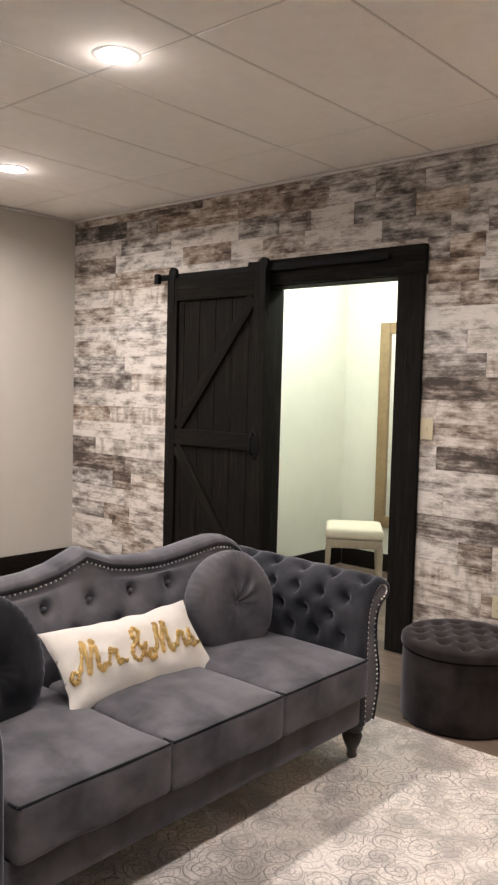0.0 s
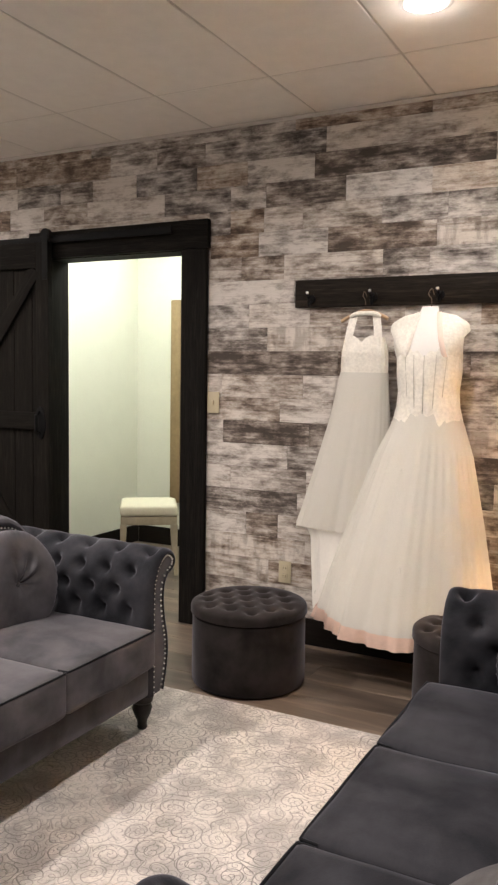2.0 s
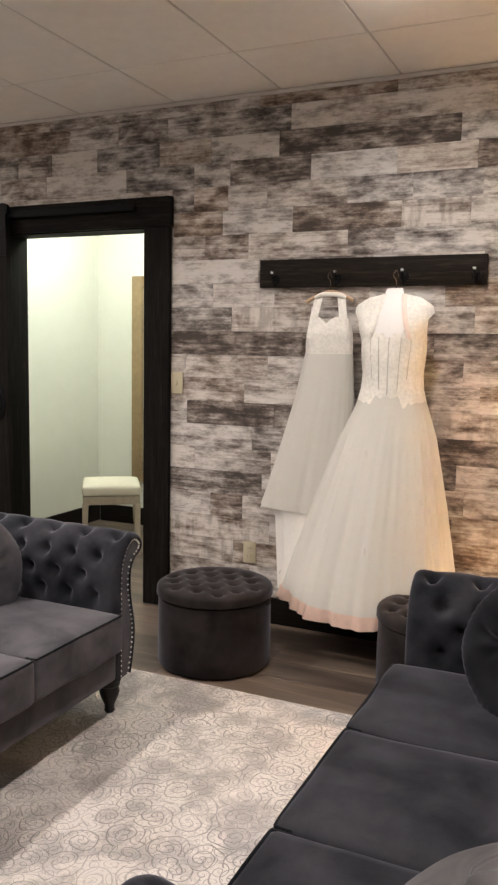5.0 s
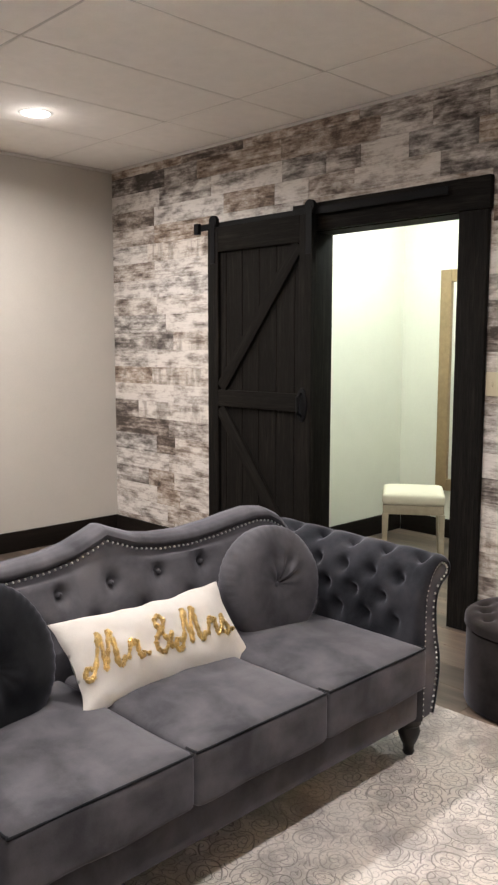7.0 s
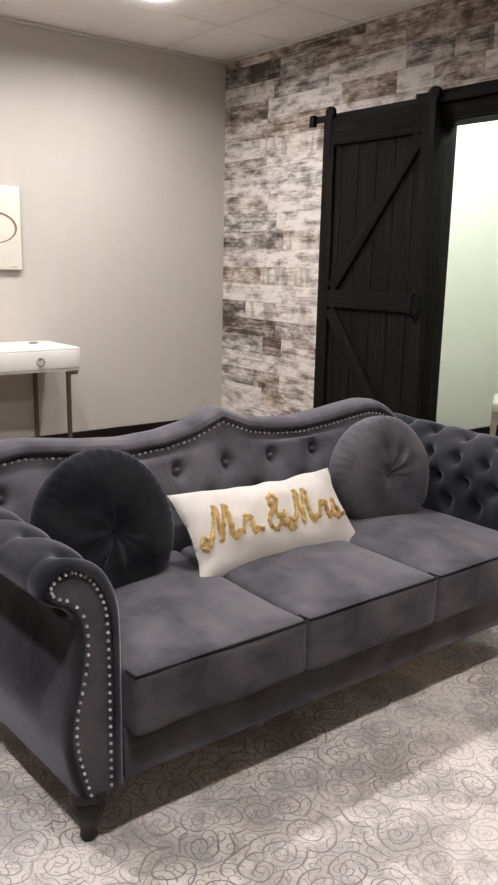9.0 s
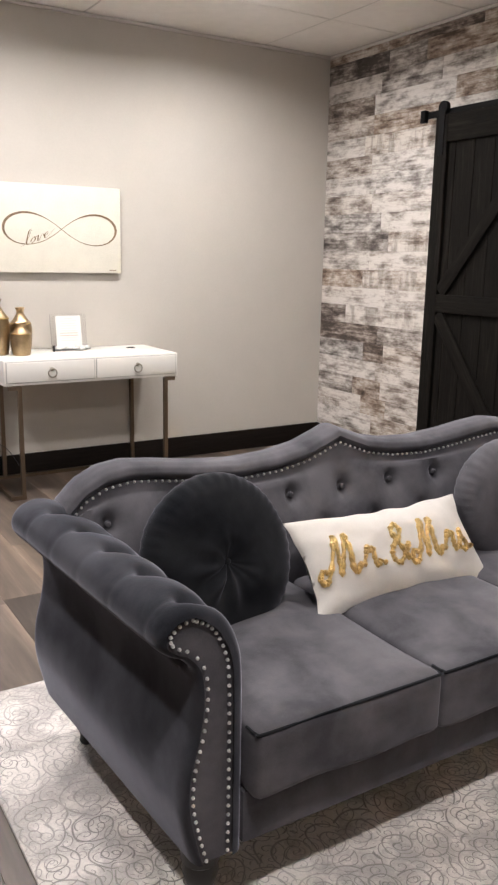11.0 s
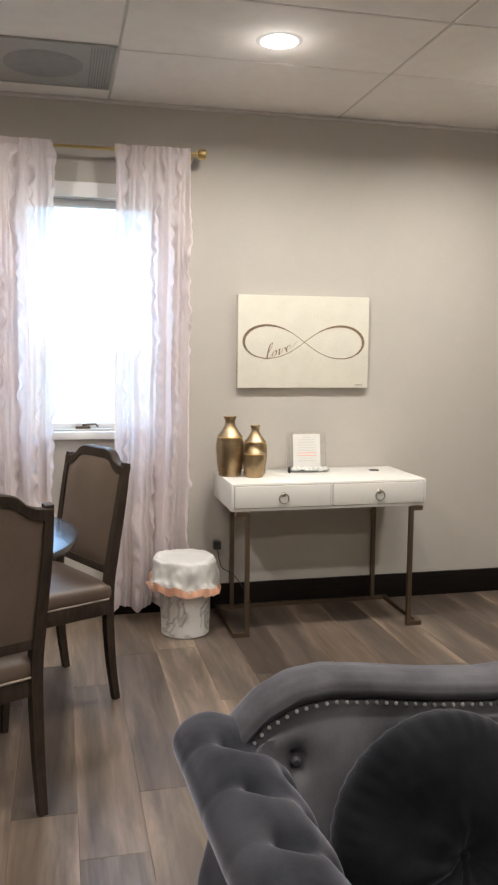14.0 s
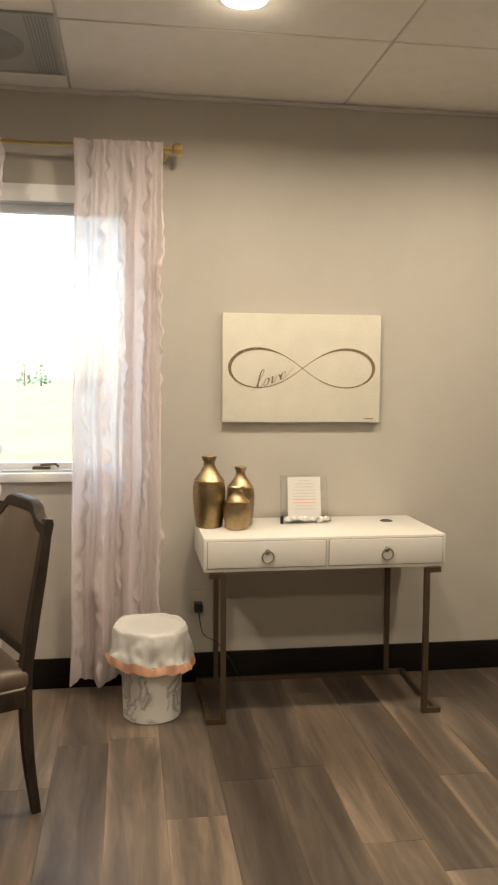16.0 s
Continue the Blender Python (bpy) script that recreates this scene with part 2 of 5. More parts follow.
GREY_PAINT = plain("greige_wall_paint", (0.47, 0.44, 0.395), 0.75, 0, 0.03, 90, 0.12)
PALE_PAINT = plain("pale_green_white_paint", (0.69, 0.688, 0.60), 0.7, 0, 0.03, 90, 0.1)
TILE = plain("ceiling_tile", (0.86, 0.825, 0.785), 0.9, 0, 0.05, 160, 0.35)
T_BAR = plain("ceiling_grid_metal", (0.58, 0.55, 0.52), 0.6, 0, 0.05, 60, 0.0)
WHITE_METAL = plain("white_enamel", (0.75, 0.74, 0.72), 0.4, 0, 0.03, 60, 0)
VENT_GAP_DARK = plain("perforated_vent_and_drawer_gap", (0.29, 0.282, 0.27), 0.6, 0.1, 0.15, 260, 0.3)
NICKEL = plain("dull_nickel", (0.34, 0.31, 0.26), 0.35, 0.9, 0.15, 80, 0.1)
BEADING = plain("silver_beading", (0.56, 0.53, 0.47), 0.35, 0.3, 0.3, 200, 0.4)
PALE_BLUSH = plain("pale_blush_satin", (0.80, 0.66, 0.57), 0.4, 0, 0.08, 40, 0.1, sheen=0.2)
VENT_GREY = plain("grey_vent_metal", (0.40, 0.39, 0.37), 0.5, 0.2, 0.08, 50, 0)
PLANKS = {"w": reclaimed("whitewashed_plank", 0.100, 0.35, 0.0), "l": reclaimed("thinly_whitewashed_plank", 0.060, 0.4, 0.0), "m": reclaimed("patchy_whitewashed_plank", 0.034, 0.55, 0.0),
          "g": reclaimed("silvered_grey_plank", -0.010, 0.25, 0.0), "b": reclaimed("bare_brown_plank", 0.0, 1.0, 0.2), "d": reclaimed("charred_plank", -0.070, 0.5, 0.0),
          "t": reclaimed("tan_washed_plank", 0.055, 0.85, 0.0), "s": reclaimed("saw_marked_plank", 0.085, 0.65, 0.5)}
BLACK_WOOD = wood("black_stained_wood", [(0.3, (0.002, 0.0019, 0.0018)), (0.52, (0.005, 0.0045, 0.004)), (0.72, (0.023, 0.0195, 0.016))], rough=0.72)
RACK_WOOD = wood("dark_walnut_board", [(0.3, (0.004, 0.0033, 0.0028)), (0.52, (0.010, 0.008, 0.0062)), (0.70, (0.040, 0.030, 0.022))], rough=0.6, gloss=0.1)
DARK_BASE = wood("espresso_base_wood", [(0.3, (0.006, 0.005, 0.0045)), (0.7, (0.016, 0.012, 0.010))], rough=0.5)
BLACK_IRON = plain("black_iron", (0.005, 0.005, 0.0055), 0.6, 0.0, 0.2, 60, 0.1)
FLOOR_WOOD = wood("greyed_oak_plank", [(0.30, (0.062, 0.048, 0.038)), (0.5, (0.118, 0.093, 0.074)), (0.70, (0.220, 0.177, 0.142))], (0.55, 5.5, 5.5), 0.36, True, 0.08,
                  [(0.0, (0.50, 0.48, 0.48)), (0.5, (0.92, 0.90, 0.88)), (1.0, (1.34, 1.27, 1.18))], 0.45, 0.14, True)
SUBFLOOR = plain("joint_brown", (0.10, 0.078, 0.062), 0.6)
RUG = rug_pile()
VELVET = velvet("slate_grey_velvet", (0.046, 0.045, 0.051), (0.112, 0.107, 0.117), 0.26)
# charcoal sofa's velvet; on the slate sofa's arms, shade put in the colour
VELVET_BLUE_SHADED = velvet("blue_grey_shaded_velvet", (0.0095, 0.0103, 0.0132), (0.046, 0.046, 0.053), 0.46)
VELVET_DARK = velvet("charcoal_and_crease_shade_velvet", (0.005, 0.0055, 0.007), (0.022, 0.0225, 0.025), 0.26)
VELVET_PALE = velvet("pale_grey_velvet", (0.070, 0.066, 0.067), (0.150, 0.142, 0.142), 0.25)
VELVET_BROWN = velvet("taupe_grey_velvet", (0.013, 0.011, 0.0108), (0.040, 0.034, 0.033), 0.24)
NAIL = plain("nickel_nailhead", (0.92, 0.91, 0.89), 0.38, 0.75, 0.04, 80, 0)
LEG_WOOD = plain("espresso_turned_wood", (0.006, 0.0042, 0.0036), 0.5, 0, 0.3, 40, 0.1)
LINEN = plain("white_linen", (0.49, 0.46, 0.425), 0.85, 0, 0.08, 330, 0.35, sheen=0.2)
GOLD_SEQUIN = plain("gold_sequin", (0.56, 0.40, 0.16), 0.28, 0.9, 0.7, 260, 1.0)
BRASS = plain("brushed_brass", (0.62, 0.46, 0.20), 0.28, 1.0, 0.1, 90, 0.1)
BRONZE_TUBE = plain("bronze_tube", (0.15, 0.11, 0.075), 0.38, 0.8, 0.15, 70, 0.1)
VASE_GOLD = plain("hammered_antique_gold", (0.37, 0.275, 0.16), 0.36, 1.0, 0.3, 60, 0.35)
WHITE_LACQUER = plain("white_lacquer", (0.70, 0.68, 0.64), 0.3, 0, 0.02, 60, 0.03)
CANVAS = plain("cream_canvas", (0.64, 0.61, 0.52), 0.85, 0, 0.07, 120, 0.4)
INK = plain("umber_brush_ink", (0.19, 0.13, 0.075), 0.7, 0, 0.5, 45, 0)
PAPER = plain("white_paper", (0.66, 0.65, 0.62), 0.8, 0, 0.02, 60, 0)
RED_INK = plain("red_print", (0.74, 0.36, 0.30), 0.8, 0, 0.05, 60, 0)
GREY_INK = plain("grey_print", (0.55, 0.54, 0.52), 0.8, 0, 0.05, 60, 0)
ACRYLIC = clear("clear_acrylic")
GLASS = clear("window_glass")
BLACK_IRON.node_tree.nodes["Principled BSDF"].inputs["Specular IOR Level"].default_value = 0.12
BLACK_PLASTIC = plain("black_plastic", (0.02, 0.02, 0.02), 0.4, 0, 0.1, 60, 0)
ALMOND = plain("almond_plastic", (0.52, 0.46, 0.32), 0.4, 0, 0.04, 60, 0)
MARBLE = marble()
BAG = cloth("thin_white_plastic", (0.82, 0.80, 0.77), 0.3)
BAG_TIE = cloth("peach_drawstring", (0.85, 0.48, 0.33), 0.2)
CURTAIN = cloth("ruffled_blush_voile", (0.88, 0.80, 0.81), 0.55, 0.08)
TULLE = cloth("ivory_tulle", (0.86, 0.84, 0.78), 0.25, 0.26)
SATIN = plain("ivory_satin", (0.86, 0.83, 0.77), 0.45, 0, 0.05, 60, 0.1, sheen=0.3)
LACE = plain("beaded_ivory_lace", (0.79, 0.76, 0.69), 0.42, 0, 0.22, 75, 0.5, sheen=0.2)
BLUSH = plain("blush_satin_ribbon", (0.72, 0.52, 0.43), 0.2, 0, 0.1, 30, 0.1, sheen=0.2)
LINING = plain("white_lining", (0.82, 0.80, 0.77), 0.6, 0, 0.02, 60, 0.05)
HANGER_WOOD = plain("pale_hanger_wood", (0.50, 0.34, 0.20), 0.45, 0, 0.15, 40, 0)
CHAIR_WOOD = wood("weathered_walnut", [(0.3, (0.022, 0.016, 0.012)), (0.7, (0.062, 0.046, 0.036))], (6, 6, 1.5), 0.42)
CHAIR_CLOTH = plain("brown_leatherette", (0.118, 0.084, 0.062), 0.42, 0, 0.12, 120, 0.15)
CHAIR_PIPING = plain("pale_taupe_welt", (0.30, 0.245, 0.20), 0.6, 0, 0.08, 120, 0.1)
TABLE_TOP = plain("dark_polished_top", (0.020, 0.019, 0.020), 0.26, 0, 0.2, 20, 0.02, coat=0.25)
STOOL_WOOD = plain("greyed_stool_wood", (0.36, 0.31, 0.23), 0.6, 0, 0.2, 30, 0.1)
CREAM_CLOTH = plain("cream_seat_cloth", (0.60, 0.565, 0.45), 0.85, 0, 0.06, 260, 0.25)
GILT = plain("gilded_wood", (0.27, 0.19, 0.10), 0.5, 0.1, 0.2, 30, 0.2)
MIRROR = plain("mirror_silver", (0.9, 0.9, 0.9), 0.02, 1.0, 0.0, 10, 0)
VINYL = plain("white_vinyl_frame", (0.78, 0.78, 0.77), 0.4, 0, 0.02, 60, 0)
GRASS = plain("mown_grass", (0.22, 0.24, 0.15), 0.9, 0, 0.3, 6, 0.3)
LEAF = plain("conifer_green", (0.12, 0.19, 0.16), 0.8, 0, 0.3, 6, 0.2)
BARK = plain("bark", (0.10, 0.07, 0.05), 0.9, 0, 0.2, 20, 0.4)
SHADE = cloth("linen_lamp_shade", (0.75, 0.66, 0.52), 0.5)
LED = glow("led_disc", (1.0, 0.93, 0.84), 3.0)
TUBE_GLOW = glow("fluorescent_diffuser", (0.95, 1.0, 0.86), 1.2)

# ---- builders ----


def finish(bm, name, material, smooth=38):
    me = bpy.data.meshes.new(name)
    bmesh.ops.recalc_face_normals(bm, faces=bm.faces)
    bm.to_mesh(me)
    bm.free()
    me.materials.append(material)
    if smooth:
        me.shade_smooth()
        me.set_sharp_from_angle(angle=radians(smooth))
    return me


def part(name, bm, material, parent=None, label="", smooth=38, m=None):
    """Links bm as one mesh object under a thing or a part."""
    ob = new(name, finish(bm, name, material, smooth))
    ob.parent = parent
    if m is not None:
        ob.matrix_basis = m
    if label:
        ob["label"] = label
    return ob


def thing(name, label, category, m=None, group="", kind=""):
    ob = new(name)
    if m is not None:
        ob.matrix_world = m
    return tagged(ob, label, category, group, kind)


def box(x0, x1, y0, y1, z0, z1, bevel=0.0, seg=2, bm=None):
    bm = bm or bmesh.new()
    r = bmesh.ops.create_cube(bm, size=1.0, matrix=Matrix.Translation(((x0 + x1) / 2, (y0 + y1) / 2, (z0 + z1) / 2)) @ Matrix.Diagonal((x1 - x0, y1 - y0, z1 - z0, 1)))
    if bevel:
        edges = list({e for v in r["verts"] for e in v.link_edges})
        bmesh.ops.bevel(bm, geom=edges, offset=bevel, segments=seg, profile=0.6, affect="EDGES")
    return bm


def lathe(profile, n=32, bm=None, at=(0, 0, 0)):
    """Turns a list of (radius, height) about z."""
    bm = bm or bmesh.new()
    rings = []
    for r, z in profile:
        if r < 1e-5:
            rings.append([bm.verts.new((at[0], at[1], at[2] + z))])
        else:
            rings.append([bm.verts.new((at[0] + r * math.cos(a), at[1] + r * math.sin(a), at[2] + z)) for a in (2 * math.pi * k / n for k in range(n))])
    for a, b in zip(rings, rings[1:]):
        for k in range(n):
            q = (k + 1) % n
            if len(a) == 1 and len(b) > 1:
                bm.faces.new((a[0], b[q], b[k]))
            elif len(b) == 1 and len(a) > 1:
                bm.faces.new((a[k], a[q], b[0]))
            elif len(a) > 1:
                bm.faces.new((a[k], a[q], b[q], b[k]))
    return bm


def tube(points, r, n=10, bm=None, closed=False, square=False):
    """A round or square tube along points."""
    bm = bm or bmesh.new()
    pts = [Vector(p) for p in points]
    rings = []
    count = len(pts)
    up = Vector((0.013, 0.021, 1))
    for k, p in enumerate(pts):
        a = pts[(k - 1) % count] if closed or k else p
        b = pts[(k + 1) % count] if closed or k < count - 1 else p
        d = (b - a).normalized()
        side = d.cross(up if abs(d.z) < 0.95 else Vector((1, 0.01, 0.02))).normalized()
        over = side.cross(d)
        rr = r[k] if isinstance(r, (list, tuple)) else r
        m, off = (4, math.pi / 4) if square else (n, 0)
        s = 1.414 if square else 1
        rings.append([bm.verts.new(p + rr * s * (side * math.cos(off + 2 * math.pi * j / m) + over * math.sin(off + 2 * math.pi * j / m))) for j in range(m)])
    m = len(rings[0])
    pairs = list(zip(rings, rings[1:])) + ([(rings[-1], rings[0])] if closed else [])
    for a, b in pairs:
        for j in range(m):
            bm.faces.new((a[j], a[(j + 1) % m], b[(j + 1) % m], b[j]))
    if not closed:
        bm.faces.new(rings[0][::-1])
        bm.faces.new(rings[-1])
    return bm


def sheet(f, nu, nv, bm=None, wrap=False):
    """A grid of nu by nv cells through f(u, v), u and v from 0 to 1."""
    bm = bm or bmesh.new()
    cols = nu if wrap else nu + 1
    g = [[bm.verts.new(f(i / nu, j / nv)) for j in range(nv + 1)] for i in range(cols)]
    for i in range(nu):
        for j in range(nv):
            a, b = g[i], g[(i + 1) % cols]
            bm.faces.new((a[j], b[j], b[j + 1], a[j + 1]))
    return bm


def soft_box(w, d, h, r, n=14, crown=0.0, bm=None, warp=None):
    """A cushion: a box of rounded edges, its top and bottom crowned."""
    bm = bm or bmesh.new()
    t = bmesh.new()
    bmesh.ops.create_cube(t, size=2.0)
    bmesh.ops.subdivide_edges(t, edges=t.edges, cuts=n, use_grid_fill=True)
    half = Vector((w / 2, d / 2, h / 2))
    for v in t.verts:
        c = v.co.copy()
        p = Vector((math.sin(c[k] * math.pi / 2) * half[k] for k in range(3)))
        inner = Vector([max(-half[k] + r, min(half[k] - r, p[k])) for k in range(3)])
        off = p - inner
        if off.length > 1e-6:
            p = inner + off.normalized() * r
        k = max(0, 1 - (p.x / half.x) ** 2) * max(0, 1 - (p.y / half.y) ** 2)
        p.z += crown * k * (1 if p.z > 0 else -0.3)
        v.co = warp(p) if warp else p
    off = len(bm.verts)
    made = [bm.verts.new(v.co) for v in t.verts]
    for f in t.faces:
        bm.faces.new([made[v.index] for v in f.verts])
    t.free()
    return bm


def spline(points, per=8):
    """Points of a Catmull-Rom curve through the given ones."""
    p = [Vector(q) for q in points]
    p = [2 * p[0] - p[1]] + p + [2 * p[-1] - p[-2]]
    out = []
    for k in range(1, len(p) - 2):
        a, b, c, d = p[k - 1:k + 3]
        for j in range(per):
            t = j / per
            out.append(0.5 * (2 * b + (c - a) * t + (2 * a - 5 * b + 4 * c - d) * t * t + (3 * b - a - 3 * c + d) * t ** 3))
    return out + [p[-2]]


def level(points, x):
    """The height at x of a line through (x, height) points, smoothly."""
    for (a, u), (b, v) in zip(points, points[1:]):
        if x <= b:
            t = max(0, (x - a) / (b - a))
            return u + (v - u) * t
    return points[-1][1]


# ---- the large structure ----
WX, PY = -5.015, 4.06          # desk wall, face of the plank cladding
EAST, SOUTH, NORTH = 1.9, -1.8, 5.75
OPEN0, OPEN1, OPENZ = -3.02, -2.07, 2.085


def slab(name, label, category, material, *boxes, bevel=0.0):
    bm = bmesh.new()
    for b in boxes:
        box(*b, bm=bm, bevel=bevel)
    ob = part(name, bm, material, smooth=0 if not bevel else 38)
    return tagged(ob, label, category, kind="structure")


floor = slab("floor", "greyed oak plank floor with thin joints", "floor", SUBFLOOR, (WX - 0.2, EAST + 0.2, SOUTH - 0.2, NORTH + 0.2, -0.1, -0.006))
WIN = (0.58, 1.29, 1.02, 2.22)
slab("wall_west", "smooth greige painted wall with a window opening", "wall", GREY_PAINT,
     (WX - 0.16, WX, SOUTH, WIN[0], 0, CEIL + 0.1), (WX - 0.16, WX, WIN[1], PY + 0.02, 0, CEIL + 0.1),
     (WX - 0.16, WX, WIN[0], WIN[1], 0, WIN[2]), (WX - 0.16, WX, WIN[0], WIN[1], WIN[3], CEIL + 0.1))
wall_north = slab("wall_north", "wall behind whitewashed plank cladding", "wall", GREY_PAINT,
                  (WX - 0.16, OPEN0, PY + 0.016, PY + 0.15, 0, CEIL + 0.1), (OPEN1, EAST, PY + 0.016, PY + 0.15, 0, CEIL + 0.1),
                  (OPEN0, OPEN1, PY + 0.016, PY + 0.15, OPENZ, CEIL + 0.1))
slab("wall_east", "greige painted wall", "wall", GREY_PAINT, (EAST, EAST + 0.15, SOUTH, PY + 0.15, 0, CEIL + 0.1))
slab("wall_south", "greige painted wall", "wall", GREY_PAINT, (WX - 0.16, EAST + 0.15, SOUTH - 0.15, SOUTH, 0, CEIL + 0.1))
slab("wall_fitting_room", "pale painted walls of the fitting room", "wall", PALE_PAINT,
     (-3.70, -3.58, PY + 0.15, NORTH, 0, CEIL + 0.1), (-3.70, -1.3, NORTH, NORTH + 0.12, 0, CEIL + 0.1), (-1.42, -1.3, PY + 0.15, NORTH, 0, CEIL + 0.1))

# suspended ceiling: long tiles with recessed bars between them
bm = bmesh.new()
gx = [-4.30 + 0.60 * k for k in range(0, 11)]
gx = [WX, *gx, EAST]
gy = [SOUTH] + [1.035 + 1.245 * k for k in range(-2, 3)] + [PY]
for x0, x1 in zip(gx, gx[1:]):
    for y0, y1 in zip(gy, gy[1:]):
        box(x0 + 0.005, x1 - 0.005, y0 + 0.005, y1 - 0.005, CEIL, CEIL + 0.016, bevel=0.003, seg=1, bm=bm)
tagged(part("ceiling", bm, TILE), "off-white suspended ceiling of long tiles", "ceiling", kind="structure")
bm = box(WX, EAST, SOUTH, PY + 0.15, CEIL + 0.0035, CEIL + 0.08)
tagged(part("ceiling_grid", bm, T_BAR, smooth=0), "thin recessed metal bars between ceiling tiles", "ceiling grid", kind="structure")
slab("ceiling_fitting_room", "white ceiling of the fitting room", "ceiling", WHITE_METAL, (-3.7, -1.3, PY + 0.15, NORTH, CEIL, CEIL + 0.1))
bm = box(WX, WX + 0.02, SOUTH, PY, CEIL - 0.02, CEIL - 0.003, bevel=0.002, seg=1)
box(WX + 0.02, EAST, PY - 0.014, PY, CEIL - 0.02, CEIL - 0.003, bevel=0.002, seg=1, bm=bm)
tagged(part("ceiling_trim", bm, T_BAR), "thin metal edge angle along the ceiling", "trim", kind="structure")


def baseboard(x0, x1, y0, y1, long_x):
    ob = thing("baseboard", "dark espresso-stained wooden baseboard", "baseboard", kind="structure")
    bm = box(-(x1 - x0 if long_x else y1 - y0) / 2, (x1 - x0 if long_x else y1 - y0) / 2, -0.009, 0.009, 0, 0.14, bevel=0.003)
    part("board", bm, DARK_BASE, ob, m=pose((x0 + x1) / 2, (y0 + y1) / 2, 0, 0, 0, 0 if long_x else 90))
    return ob


baseboard(WX, WX + 0.018, SOUTH, PY, False)
baseboard(WX + 0.02, -3.16, PY - 0.018, PY, True)
baseboard(-1.908, EAST, PY - 0.018, PY, True)
baseboard(-3.58, -3.562, PY + 0.16, NORTH, False)
baseboard(-3.55, -1.42, NORTH - 0.018, NORTH, True)

# dark timber lining and casing of the opening
door_frame = thing("door_frame", "black-stained timber casing round the fitting room opening", "door frame", kind="structure")
for a, b in ((-3.15, OPEN0), (OPEN1, -1.912)):
    part("casing", box(-1.04, 1.04, -0.015, 0.015, -(b - a) / 2, (b - a) / 2, bevel=0.004), BLACK_WOOD, door_frame, m=pose((a + b) / 2, PY - 0.015, 1.04, 0, -90, 0))
part("header", box(-0.629, 0.629, -0.018, 0.018, -0.077, 0.077, bevel=0.004), BLACK_WOOD, door_frame, m=pose(-2.531, PY - 0.018, 2.159))
for x in (OPEN0 - 0.008, OPEN1 + 0.008):
    part("jamb", box(-1.04, 1.04, -0.083, 0.083, -0.012, 0.012, bevel=0.002), BLACK_WOOD, door_frame, m=pose(x, PY + 0.075, 1.04, 0, -90, 0))
part("jamb_head", box(OPEN0, OPEN1, PY - 0.005, PY + 0.155, OPENZ - 0.008, OPENZ + 0.014), BLACK_WOOD, door_frame)

# ---- rug ----
bm = box(-1.575, 1.575, -1.16, 1.16, 0, 0.012, bevel=0.005)
rug = part("rug", bm, RUG, m=pose(-0.925, 2.02, 0))
tagged(rug, "cream and grey distressed damask area rug with carved scrolls", "rug")

